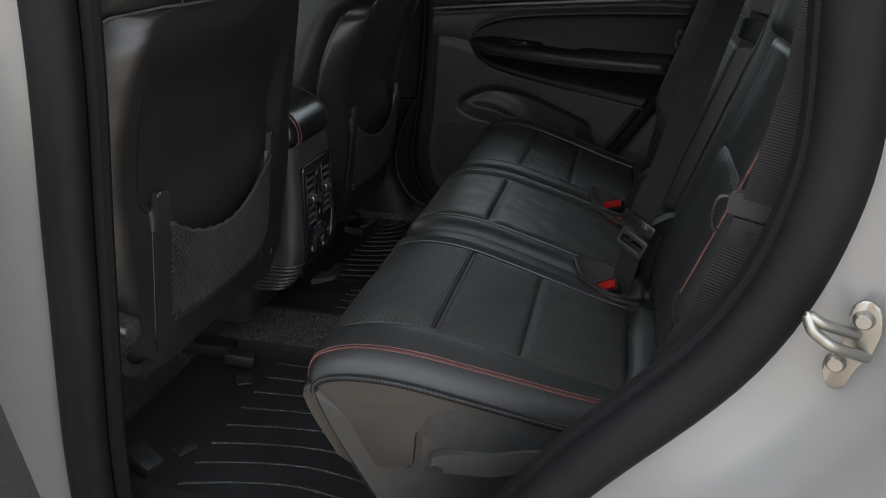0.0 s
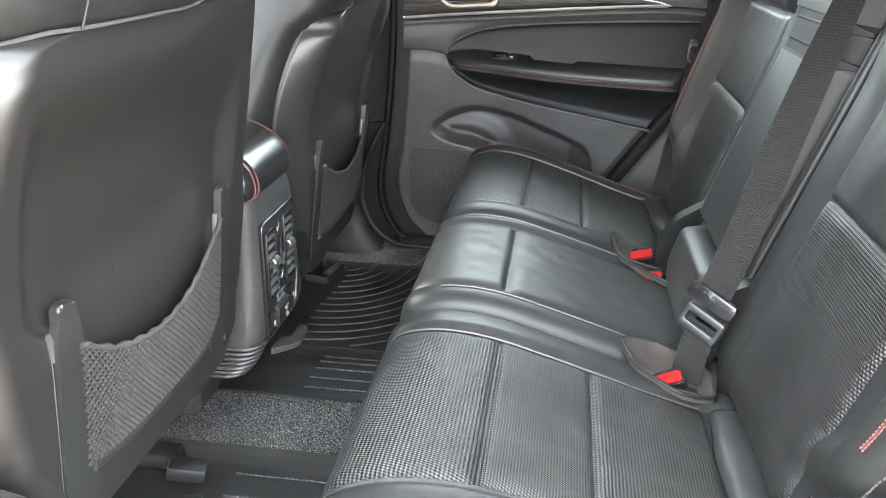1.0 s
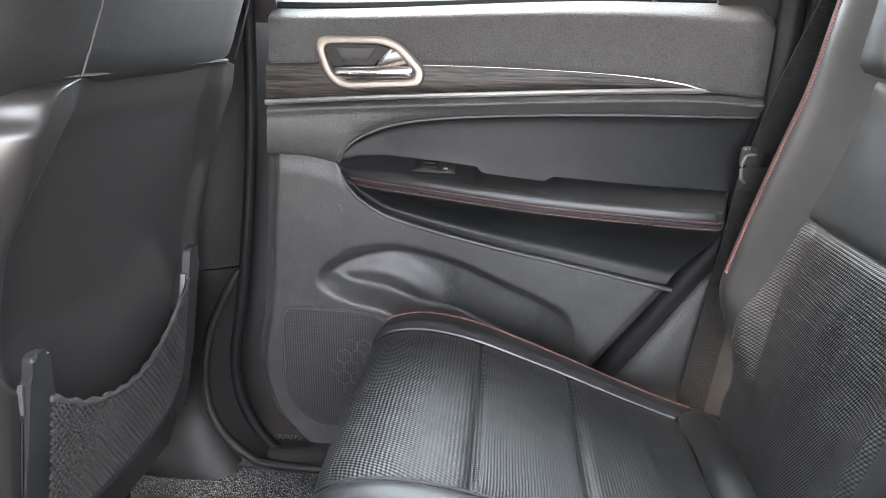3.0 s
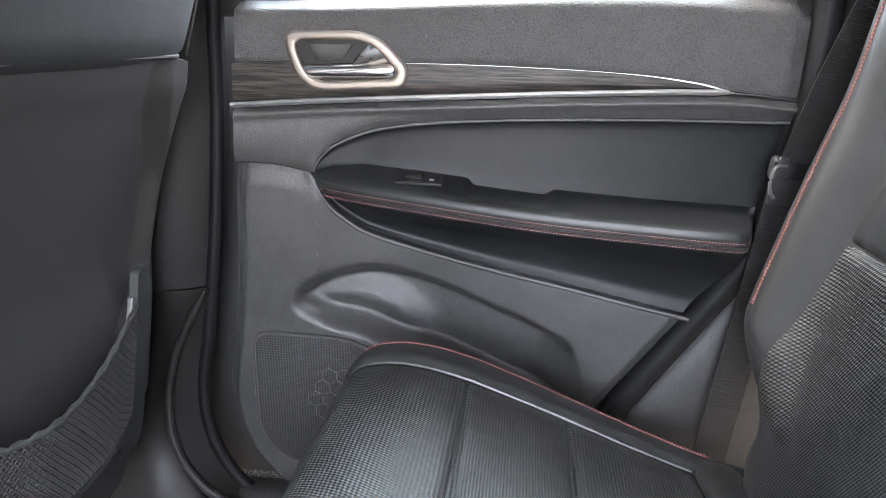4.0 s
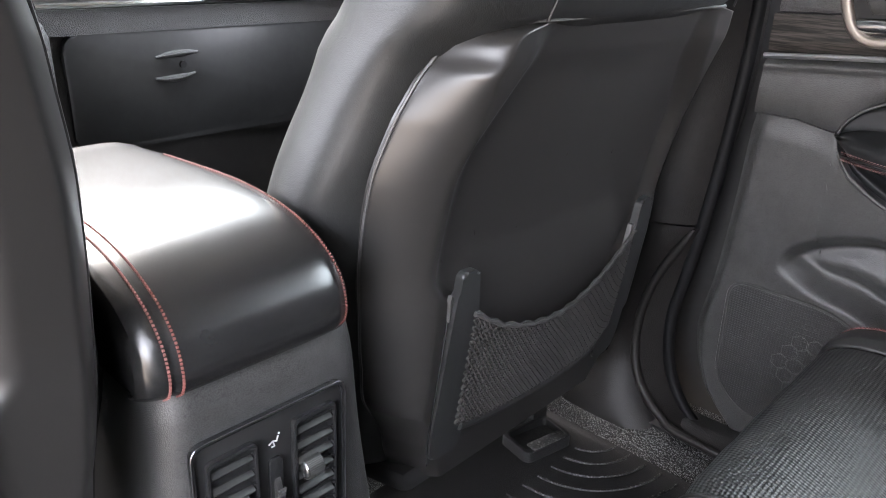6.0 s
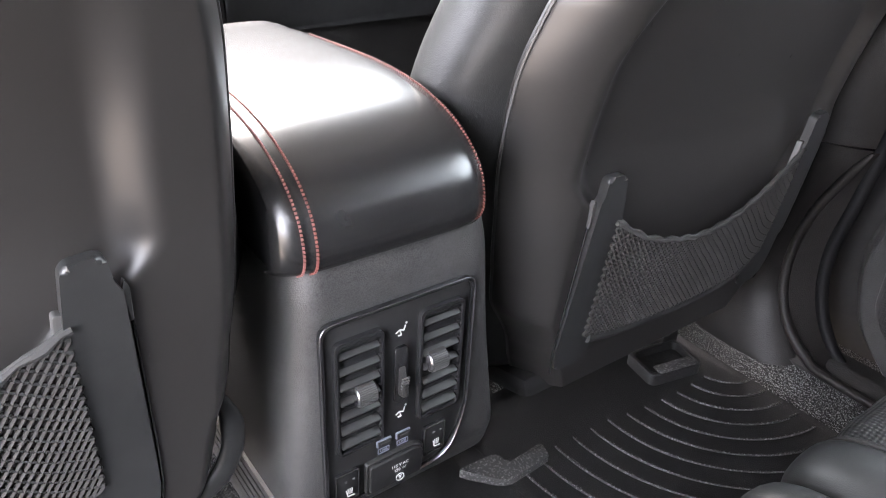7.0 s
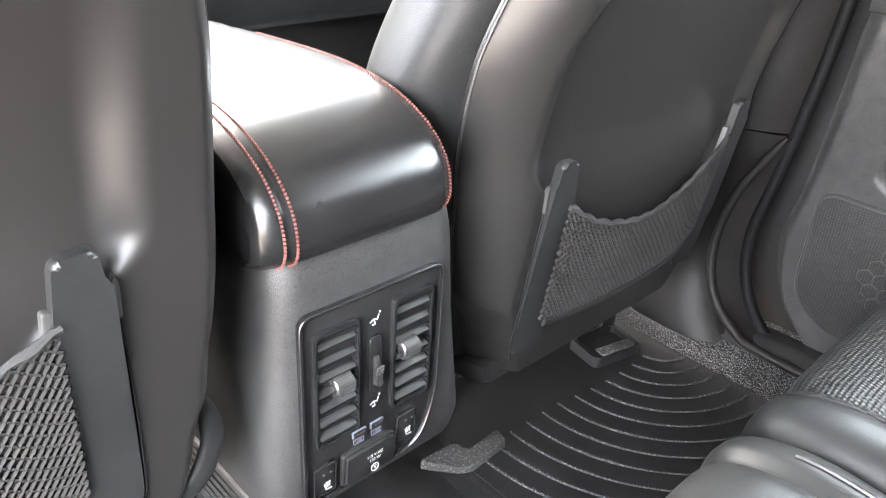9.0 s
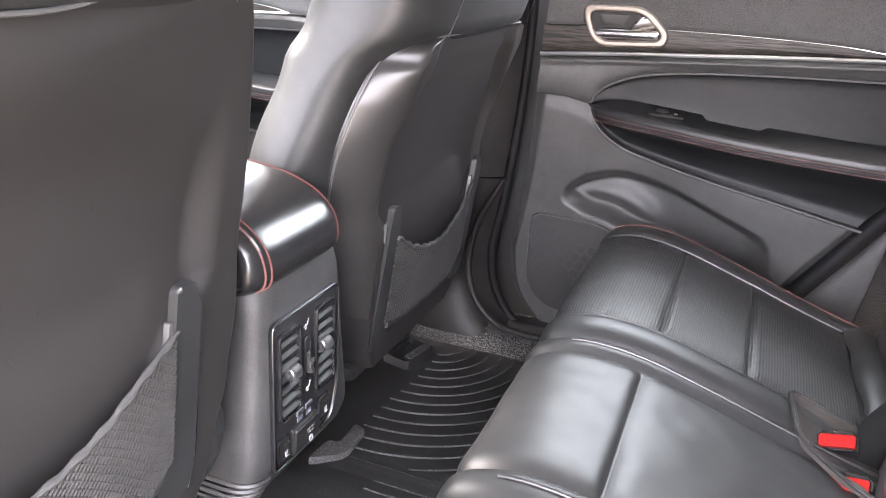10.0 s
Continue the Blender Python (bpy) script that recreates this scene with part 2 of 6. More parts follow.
MAT_RUBBER = surface("moulded_mat_rubber", (0.0090, 0.0090, 0.0092), 0.52, grain=600, bump=0.5, dust=0.25, depth=0.0010, spec=0.3)
MAT_RIB = surface("scuffed_mat_rib", (0.013, 0.0127, 0.0125), 0.62, grain=800, bump=0.6, dust=1.5, speck=420.0, depth=0.0010, spec=0.3)
CAP_DUST = surface("dusty_cap_plastic", (0.034, 0.0335, 0.033), 0.6, grain=900, bump=0.25, dust=0.9, speck=340.0)
CARPET = surface("dusty_black_carpet", (0.013, 0.0127, 0.0125), 0.95, grain=520, bump=1.0, kind="noise", dust=3.2, speck=600.0, spec=0.2, depth=0.005)
CHROME = surface("polished_chrome", (0.72, 0.72, 0.72), 0.12, metal=1.0, bump=0.0, vary=0.03, wear=0.06)
LID_LEATHER = surface("glossy_lid_leather", (0.0115, 0.0115, 0.0118), 0.26, grain=1000, bump=0.12, wear=0.05, spec=0.5, depth=0.0005)
# Near-black for the shade in the handle's hollow; also the hinge covers.
CUP = surface("cup_shade_black_plastic", (0.005, 0.005, 0.005), 0.5, bump=0.0, spec=0.25)
CHROME_SOFT = surface("brushed_bright_trim", (0.78, 0.78, 0.78), 0.30, metal=1.0, bump=0.0, vary=0.03, wear=0.08)
KNOB = surface("ribbed_grey_knob", (0.030, 0.029, 0.0285), 0.45, bump=0.0, spec=0.3)
# Metal for the panel rim's made-up highlight line and the knob cheeks.
GLINT_CHEEK_METAL = surface("glint_and_cheek_metal", (0.16, 0.16, 0.165), 0.24, metal=0.9, bump=0.0, vary=0.05)
SATIN = surface("satin_champagne_metal", (0.205, 0.182, 0.158), 0.46, metal=0.8, grain=2000, bump=0.05, vary=0.06)
STEEL = surface("zinc_plated_steel", (0.24, 0.235, 0.215), 0.40, metal=0.9, grain=900, bump=0.1, vary=0.1)
WOOD = wood_grain("open_pore_dark_wood")
THREAD = surface("red_thread", (0.055, 0.014, 0.012), 0.7, grain=2500, bump=0.1, kind="noise", vary=0.3)
THREAD_PALE = surface("pale_red_thread", (0.18, 0.066, 0.057), 0.7, grain=2500, bump=0.1, kind="noise", vary=0.3)
THREAD_RED = surface("lid_red_thread", (0.15, 0.045, 0.036), 0.7, grain=2500, bump=0.1, kind="noise", vary=0.3)
THREAD_DUSTY = surface("dusty_pink_thread", (0.20, 0.115, 0.105), 0.7, grain=2500, bump=0.1, kind="noise", vary=0.3)
THREAD_GREY = surface("grey_thread", (0.055, 0.055, 0.055), 0.6, grain=2500, bump=0.1, kind="noise")
RED = surface("red_buckle_button", (0.20, 0.0040, 0.0032), 0.6, grain=900, bump=0.05, vary=0.1, spec=0.12)
NET = surface("woven_net_cord", (0.022, 0.0214, 0.0207), 0.7, grain=1500, bump=0.3, kind="noise", spec=0.3)
CORD = surface("elastic_cord", (0.027, 0.0266, 0.026), 0.65, grain=900, bump=0.4, kind="noise")
BELT = weave("belt_webbing", (0.0125, 0.0122, 0.0119), 0.72, 0.0022)
BELT_FOLD = surface("stitched_belt_fold", (0.0125, 0.0122, 0.0119), 0.7, grain=900, bump=0.6, kind="noise", spec=0.2)
GRILLE = lattice("speaker_grille_plastic", (0.020, 0.020, 0.020), (0.002, 0.002, 0.002), 0.0080, 0.5, 0.8, hole=0.62, skew=False)
# White paint with its base lowered far, to dim the lit jamb.
PAINT = surface("dimmed_white_car_paint", (0.125, 0.1247, 0.1225), 0.24, grain=40, bump=0.0, vary=0.02, wear=0.08, coat=0.4)
WHITE = surface("white_print", (0.42, 0.42, 0.41), 0.5, bump=0.0, vary=0.02)
PRINT_BLUE = surface("pale_print", (0.15, 0.16, 0.20), 0.5, bump=0.0, vary=0.02)
LINER = surface("grey_headliner_cloth", (0.42, 0.41, 0.39), 0.95, grain=700, bump=0.3, kind="noise", spec=0.2)
GROUND = surface("dry_tan_gravel", (0.37, 0.305, 0.235), 0.9, grain=60, bump=0.6, kind="noise", vary=0.3, depth=0.01)
LEAF = surface("hedge_leaf", (0.055, 0.095, 0.03), 0.55, grain=30, bump=0.1, kind="noise", vary=0.5)
RENDER_WALL = surface("pale_rendered_wall", (0.70, 0.69, 0.66), 0.85, grain=200, bump=0.3, kind="noise", vary=0.05)
SKIRT = surface("brown_black_plastic", (0.020, 0.0175, 0.0152), 0.5, grain=520, bump=0.5, wear=0.1, depth=0.0008)
POCKET = surface("brown_black_cloth", (0.034, 0.0295, 0.0265), 0.85, grain=500, bump=0.6, kind="noise", spec=0.2, wrinkle=0.4)
GLASS = glass_mat("tinted_window_glass")
PRIVACY = glass_mat("privacy_window_glass", (0.16, 0.17, 0.17))


# ---- mesh helpers ----
def part(name, bm, material, parent=None, label="", smooth=True):
    me = bpy.data.meshes.new(name)
    bmesh.ops.recalc_face_normals(bm, faces=bm.faces[:])
    for f in bm.faces:
        f.smooth = smooth
    bm.to_mesh(me)
    bm.free()
    if smooth:
        me.set_sharp_from_angle(angle=radians(38))
    me.materials.append(material)
    ob = new(name, me)
    if parent is not None:
        ob.parent = parent
        if parent.type == "EMPTY":
            ob.matrix_parent_inverse = parent.matrix_basis.inverted()
    if label:
        tagged(ob, label)
    return ob


def thing(name, loc, label, category, group="", kind=""):
    e = new(name)
    e.empty_display_size = 0.05
    e.matrix_basis = Matrix.Translation(loc)
    return tagged(e, label, category, group, kind)


def smoothstep(a, b, x):
    t = min(1.0, max(0.0, (x - a) / (b - a)))
    return t * t * (3 - 2 * t)


def lerp(a, b, t):
    return a + (b - a) * t


def along(knots, x):
    """Smooth curve through (x, value) knots."""
    if x <= knots[0][0]:
        return knots[0][1]
    if x >= knots[-1][0]:
        return knots[-1][1]
    for i in range(len(knots) - 1):
        (x0, y0), (x1, y1) = knots[i], knots[i + 1]
        if x0 <= x <= x1:
            xm, ym = knots[max(0, i - 1)]
            xp, yp = knots[min(len(knots) - 1, i + 2)]
            m0 = (y1 - ym) / (x1 - xm)
            m1 = (yp - y0) / (xp - x0)
            h = x1 - x0
            t = (x - x0) / h
            return (2 * t**3 - 3 * t**2 + 1) * y0 + (t**3 - 2 * t**2 + t) * h * m0 + (-2 * t**3 + 3 * t**2) * y1 + (t**3 - t**2) * h * m1


def curve_pts(pts, n, closed=False):
    """Catmull-Rom points, n to each span."""
    P = [Vector(p) for p in pts]
    out, k = [], len(P)
    spans = k if closed else k - 1
    for i in range(spans):
        if closed:
            a, b, c, d = P[i - 1], P[i], P[(i + 1) % k], P[(i + 2) % k]
        else:
            a, b, c, d = P[max(0, i - 1)], P[i], P[i + 1], P[min(k - 1, i + 2)]
        for j in range(n):
            t = j / n
            out.append(0.5 * ((2 * b) + (c - a) * t + (2 * a - 5 * b + 4 * c - d) * t * t + (3 * b - a - 3 * c + d) * t**3))
    if not closed:
        out.append(P[-1])
    return out


def even(pts, step):
    """Points at even steps along a line, with the way at each."""
    out, left = [], 0.0
    for a, b in zip(pts, pts[1:]):
        d = (b - a).length
        if d < 1e-9:
            continue
        w = (b - a) / d
        while left <= d:
            out.append((a + w * left, w))
            left += step
        left -= d
    return out


def sheet(nu, nv, f, back=None, lu=1.0, lv=1.0, wrap=False):
    """A grid f(u, v); with back (a vector or a function of u, v) it is closed to a solid. lu, lv: its metres, for the UV."""
    bm = bmesh.new()
    uvl = bm.loops.layers.uv.new("UVMap")
    uvs = {}

    def grid(g):
        rows = []
        for j in range(nv):
            row = []
            for i in range(nu):
                v = bm.verts.new(g(i / (nu - 1), j / (nv - 1)))
                uvs[v] = (i / (nu - 1) * lu, j / (nv - 1) * lv)
                row.append(v)
            rows.append(row)
        return rows

    A = grid(f)
    for j in range(nv - 1):
        for i in range(nu - 1):
            bm.faces.new((A[j][i], A[j][i + 1], A[j + 1][i + 1], A[j + 1][i]))
    if back is not None:
        if not callable(back):
            d = Vector(back)
            B = grid(lambda u, v: Vector(f(u, v)) + d)
        else:
            B = grid(back)
        for j in range(nv - 1):
            for i in range(nu - 1):
                bm.faces.new((B[j][i], B[j + 1][i], B[j + 1][i + 1], B[j][i + 1]))
        for i in range(nu - 1):
            bm.faces.new((A[0][i], B[0][i], B[0][i + 1], A[0][i + 1]))
            bm.faces.new((A[-1][i], A[-1][i + 1], B[-1][i + 1], B[-1][i]))
        for j in range(nv - 1):
            bm.faces.new((A[j][0], A[j + 1][0], B[j + 1][0], B[j][0]))
            bm.faces.new((A[j][-1], B[j][-1], B[j + 1][-1], A[j + 1][-1]))
    for face in bm.faces:
        for lp in face.loops:
            lp[uvl].uv = uvs[lp.vert]
    return bm


def pad(S, u0, u1, v0, v1, rise, edge=0.12, nu=28, nv=28, lu=0.4, lv=0.4, sink=0.004, wrinkle=0.0):
    """A padded panel on the surface S(u, v): swells by rise and dips into it round its rim."""
    def f(a, b):
        u, v = lerp(u0, u1, a), lerp(v0, v1, b)
        p = Vector(S(u, v))
        e = 0.004
        du = Vector(S(u + e, v)) - Vector(S(u - e, v))
        dv = Vector(S(u, v + e)) - Vector(S(u, v - e))
        n = du.cross(dv).normalized()
        if n.dot(pad.out) < 0:
            n = -n
        ea, eb = min(a, 1 - a) / edge, min(b, 1 - b) / edge
        ka, kb = 1 - max(0, 1 - ea) ** 2.4, 1 - max(0, 1 - eb) ** 2.4
        h = -sink + (rise + sink) * ka * kb
        if wrinkle:
            h += wrinkle * ka * kb * (noise.noise(p * 14) + 0.5 * noise.noise(p * 37))
        return p + n * h
    return sheet(nu, nv, f, lu=lu, lv=lv)


pad.out = Vector((0, 0, 1))


def tube(pts, r, n=8, closed=False, flat=1.0, up=(0, 0, 1), bm=None):
    bm = bm or bmesh.new()
    pts = [Vector(p) for p in pts]
    up = Vector(up)
    rings, k = [], len(pts)
    for i, p in enumerate(pts):
        a = pts[i - 1] if (i or closed) else pts[0]
        b = pts[(i + 1) % k] if (i < k - 1 or closed) else pts[-1]
        w = (b - a).normalized()
        s = w.cross(up)
        if s.length < 1e-4:
            s = w.orthogonal()
        s.normalize()
        t = s.cross(w)
        rr = r(i / max(1, k - 1)) if callable(r) else r
        rings.append([bm.verts.new(p + (s * math.cos(2 * math.pi * j / n) * rr + t * math.sin(2 * math.pi * j / n) * rr * flat)) for j in range(n)])
    for i in range(k if closed else k - 1):
        A, B = rings[i], rings[(i + 1) % k]
        for j in range(n):
            bm.faces.new((A[j], A[(j + 1) % n], B[(j + 1) % n], B[j]))
    if not closed:
        bm.faces.new(rings[0][::-1])
        bm.faces.new(rings[-1])
    return bm


def stitches(pts, pitch, r, up=(0, 0, 1), length=0.72, bm=None):
    """Single stitches along a line: short rounded threads, dipping at both ends."""
    bm = bm or bmesh.new()
    for p, w in even([Vector(q) for q in pts], pitch):
        s = w.cross(Vector(up)).normalized()
        t = s.cross(w).normalized()
        h = pitch * length / 2
        a = [bm.verts.new(p + w * x + s * y + t * z) for x, y, z in
             ((-h, -r, -r), (-h, r, -r), (h, r, -r), (h, -r, -r), (-h * 0.55, -r * 0.7, r), (-h * 0.55, r * 0.7, r), (h * 0.55, r * 0.7, r), (h * 0.55, -r * 0.7, r))]
        for q in ((0, 1, 2, 3), (4, 7, 6, 5), (0, 4, 5, 1), (1, 5, 6, 2), (2, 6, 7, 3), (3, 7, 4, 0)):
            bm.faces.new([a[i] for i in q])
    return bm


def add_box(bm, c, s, bevel=0.0, seg=2, rot=None, taper=1.0):
    b = bmesh.new()
    bmesh.ops.create_cube(b, size=1.0)
    for v in b.verts:
        k = taper if v.co.z > 0 else 1.0
        v.co = Vector((v.co.x * s[0] * k, v.co.y * s[1] * k, v.co.z * s[2]))
    if bevel > 0:
        bmesh.ops.bevel(b, geom=b.edges[:], offset=bevel, segments=seg, profile=0.5, affect="EDGES")
    m = Matrix.Translation(c) @ (rot if rot is not None else Matrix())
    for v in b.verts:
        v.co = m @ v.co
    return merge(bm, b)


def merge(bm, b):
    me = bpy.data.meshes.new("tmp")
    b.to_mesh(me)
    b.free()
    bm.from_mesh(me)
    bpy.data.meshes.remove(me)
    return bm


def box(c, s, bevel=0.0, seg=2, rot=None, taper=1.0):
    return add_box(bmesh.new(), c, s, bevel, seg, rot, taper)


def slab(outline, place, depth, bevel=0.002, seg=2, hole=None, flat_top=False):
    """A flat plate of this outline (a, b); place(a, b, d) puts it in the world, d is its height above its seat."""
    bm = bmesh.new()
    top = [bm.verts.new((a, b, depth)) for a, b in outline]
    low = [bm.verts.new((a, b, 0)) for a, b in outline]
    n = len(outline)
    if hole is None:
        f = bm.faces.new(top)
        bm.faces.new(low[::-1])
        for i in range(n):
            bm.faces.new((top[i], low[i], low[(i + 1) % n], top[(i + 1) % n]))
        rims = list(f.edges)
    else:
        topi = [bm.verts.new((a, b, depth)) for a, b in hole]
        lowi = [bm.verts.new((a, b, 0)) for a, b in hole]
        rims = []
        for i in range(n):
            j = (i + 1) % n
            f = bm.faces.new((top[i], top[j], topi[j], topi[i]))
            bm.faces.new((low[j], low[i], lowi[i], lowi[j]))
            bm.faces.new((top[j], top[i], low[i], low[j]))
            bm.faces.new((topi[i], topi[j], lowi[j], lowi[i]))
            rims += [e for e in f.edges if set(e.verts) in ({top[i], top[j]}, {topi[i], topi[j]})]
        rims = list(set(rims))
    if bevel > 0:
        bmesh.ops.bevel(bm, geom=rims, offset=bevel, segments=seg, profile=0.5, affect="EDGES")
        if hole is None and flat_top:
            flat = max((f for f in bm.faces if min(v.co.z for v in f.verts) > depth * 0.99), key=lambda f: f.calc_area(), default=None)
            if flat is not None:
                bmesh.ops.inset_individual(bm, faces=[flat], thickness=bevel * 0.15)
    for v in bm.verts:
        v.co = Vector(place(*v.co))
    return bm


def round_rect(a0, a1, b0, b1, r, n=5):
    out = []
    for ca, cb, s in ((a1 - r, b1 - r, 0), (a0 + r, b1 - r, 90), (a0 + r, b0 + r, 180), (a1 - r, b0 + r, 270)):
        for i in range(n + 1):
            t = radians(s + 90 * i / n)
            out.append((ca + r * math.cos(t), cb + r * math.sin(t)))
    return out


def round_poly(pts, r, n=4):
    """A polygon with rounded corners; r: one radius, or one for each corner."""
    out, k = [], len(pts)
    for i in range(k):
        p, a, b = Vector(pts[i]), Vector(pts[i - 1]), Vector(pts[(i + 1) % k])
        rr = r[i] if isinstance(r, (list, tuple)) else r
        da, db = (a - p), (b - p)
        d = min(rr, da.length * 0.49, db.length * 0.49)
        s, e = p + da.normalized() * d, p + db.normalized() * d
        for j in range(n + 1):
            t = j / n
            q = s * (1 - t) ** 2 + p * 2 * t * (1 - t) + e * t * t
            out.append((q.x, q.y))
    return out


def ribbon(pts, sides, width, thick=0.0013, n=10):
    """A band of webbing: centre line pts, across it the vectors sides (one each, blended between)."""
    P = curve_pts(pts, n)
    k = len(sides) - 1
    Sd = []
    for i in range(len(P)):
        t = i / n
        j = min(int(t), k - 1)
        Sd.append(Vector(sides[j]).lerp(Vector(sides[j + 1]), min(1.0, t - j)).normalized())
    L = sum((b - a).length for a, b in zip(P, P[1:]))
    m = len(P) - 1

    def f(u, v):
        i = min(m, int(round(v * m)))
        w = (P[min(m, i + 1)] - P[max(0, i - 1)]).normalized()
        nrm = w.cross(Sd[i]).normalized()
        return P[i] + Sd[i] * (u - 0.5) * width + nrm * 0.0012 * math.cos((u - 0.5) * math.pi)

    def g(u, v):
        i = min(m, int(round(v * m)))
        w = (P[min(m, i + 1)] - P[max(0, i - 1)]).normalized()
        return Vector(f(u, v)) - w.cross(Sd[i]).normalized() * thick
    return sheet(9, m + 1, f, back=g, lu=width, lv=L)


def offset_line(pts, v):
    return [Vector(p) + Vector(v) for p in pts]


# ---- setting: ground, floor, shell of the car ----
def build_ground():
    bm = sheet(60, 60, lambda u, v: Vector(((u - 0.5) * 800, (v - 0.5) * 800, -0.62 + 0.01 * noise.noise(Vector((u * 90, v * 90, 0))))))
    tagged(part("ground", bm, GROUND), "dry tan gravel ground round the parked car", "ground", kind="structure")


def build_backdrop():
    bm = box((-2, 14.0, 1.3), (30, 0.4, 3.8), 0.05)
    tagged(part("wall_far", bm, RENDER_WALL), "pale rendered wall far behind the car window", "wall", kind="structure")
    rng = random.Random(4)
    bm = bmesh.new()
    for i in range(2600):
        c = Vector((rng.uniform(-9, 9), rng.uniform(11.5, 12.4), -0.6 + rng.uniform(0, 1) ** 0.8 * (1.9 + 0.5 * noise.noise(Vector((i * 0.01, 0, 0))))))
        a = Vector((rng.gauss(0, 1), rng.gauss(0, 1), rng.gauss(0, 1))).normalized()
        b = a.orthogonal().normalized()
        s = rng.uniform(0.05, 0.11)
        bm.faces.new([bm.verts.new(c + a * s), bm.verts.new(c + b * s * 0.5), bm.verts.new(c - a * s), bm.verts.new(c - b * s * 0.5)])
    tagged(part("hedge", bm, LEAF, smooth=False), "loose green hedge in front of the pale wall", "hedge", kind="stuff")


def floor_z(x, y):
    hump = 0.028 * smoothstep(0.24, 0.10, abs(y + 0.01))
    side = 0.045 * smoothstep(0.60, 0.74, abs(y))
    return -0.012 + hump + side


def build_floor():
    bm = sheet(70, 60, lambda u, v: Vector((lerp(-1.3, 1.0, u), lerp(-0.80, 0.80, v), floor_z(lerp(-1.3, 1.0, u), lerp(-0.80, 0.80, v)))), back=(0, 0, -0.06))
    tagged(part("floor", bm, CARPET), "dusty black carpet of the car floor", "carpet", kind="structure")




def build_shell():
    """Roof, pillars and outer sides of the cabin; windows are left open between them."""
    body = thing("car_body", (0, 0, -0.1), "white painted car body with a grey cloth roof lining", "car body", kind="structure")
    roof = lambda x, y: 1.16 - 0.06 * (x - 0.4) ** 2 - 0.16 * y * y
    # Front edge, out of view, is set back so the lid reflects more sky.
    f = lambda u, v: Vector((lerp(-0.58, 1.78, u), lerp(-0.64, 0.64, v), roof(lerp(-0.58, 1.78, u), lerp(-0.64, 0.64, v))))
    part("roof_lining", sheet(40, 20, f, back=(0, 0, 0.03)), LINER, body)
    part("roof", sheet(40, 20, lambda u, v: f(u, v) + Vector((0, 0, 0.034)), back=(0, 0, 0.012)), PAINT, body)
    for s in (-1, 1):
        rail = curve_pts([(-1.45, s * 0.72, 0.74), (-1.05, s * 0.68, 0.98), (-0.6, s * 0.63, 1.10), (0.2, s * 0.62, 1.15), (0.9, s * 0.62, 1.13), (1.6, s * 0.63, 1.05)], 6)
        part("roof_rail", tube(rail, 0.045, 10, up=(0, 1, 0)), LINER, body)
        for x0, x1 in ((-0.10, -0.06), (0.92, 1.06)):
            part("pillar", tube([(x0, s * 0.77, 0.74), (lerp(x0, x1, 0.5), s * 0.73, 0.93), (x1, s * 0.64, 1.13)], 0.055, 10, flat=1.0, up=(0, 1, 0)), PLASTIC_GREY, body)
    # rear end, cargo space behind the seat
    f = lambda u, v: Vector((lerp(0.95, 1.8, u), lerp(-0.75, 0.75, v), 0.25))
    part("cargo_floor", sheet(8, 8, f, back=(0, 0, -0.05)), CARPET, body)
    part("tailgate", box((1.82, 0, 0.35), (0.08, 1.5, 0.75), 0.02), PLASTIC, body)
    for s in (-1, 1):
        part("rear_quarter_panel", box((1.38, s * 0.80, 0.33), (0.82, 0.14, 0.86), 0.03), PLASTIC_GREY, body)
    # Unseen panes, added dark to hold back light from the rear.
    rw = sheet(8, 6, lambda u, v: Vector((lerp(1.80, 1.66, v), lerp(-0.70, 0.70, u) * lerp(1.0, 0.86, v), lerp(0.72, 1.06, v))), back=(0.005, 0, 0))
    part("rear_window", rw, PRIVACY, body, "unseen rear window, tinted dark to cut light from behind", smooth=False)
    for s in (-1, 1):
        qw = sheet(8, 6, lambda u, v: Vector((lerp(0.98, 1.70, u), s * lerp(0.78, 0.64, v), lerp(0.75, lerp(1.12, 1.06, u), v))), back=(0, s * 0.005, 0))
        part("quarter_window", qw, PRIVACY, body, "unseen side window, tinted dark to cut light from behind", smooth=False)
    # bonnet and nose
    f = lambda u, v: Vector((lerp(-2.5, -1.42, u), lerp(-0.85, 0.85, v), 0.62 + 0.08 * smoothstep(0, 1, u) - 0.10 * abs(2 * v - 1) ** 3))
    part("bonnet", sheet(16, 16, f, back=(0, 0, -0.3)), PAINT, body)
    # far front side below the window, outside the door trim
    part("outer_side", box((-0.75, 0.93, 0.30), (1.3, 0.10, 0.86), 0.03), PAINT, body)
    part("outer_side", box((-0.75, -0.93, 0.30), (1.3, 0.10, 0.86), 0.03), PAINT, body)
    # windscreen
    ws = sheet(6, 6, lambda u, v: Vector((lerp(-1.42, -0.59, v), lerp(-0.66, 0.66, u) * lerp(1.05, 0.93, v), lerp(0.74, 1.13, v))), back=(0.0, 0, 0.005))
    w = part("windscreen", ws, GLASS, body, smooth=False)
    w.visible_shadow = False
    return body


# ---- right-hand rear door ----
def door_base(x, z):
    y = along([(0.0, 0.766), (0.2, 0.760), (0.34, 0.750), (0.45, 0.736), (0.55, 0.724), (0.66, 0.720), (0.8, 0.722)], z)
    return y - 0.050 * smoothstep(0.30, 0.76, x) * smoothstep(0.60, 0.36, z)


DOOR_L = [(0.0, 0.19), (0.025, 0.14), (0.05, 0.108), (0.104, 0.060), (0.197, 0.036), (0.288, 0.050), (0.457, 0.068), (0.625, 0.080), (0.80, 0.085)]
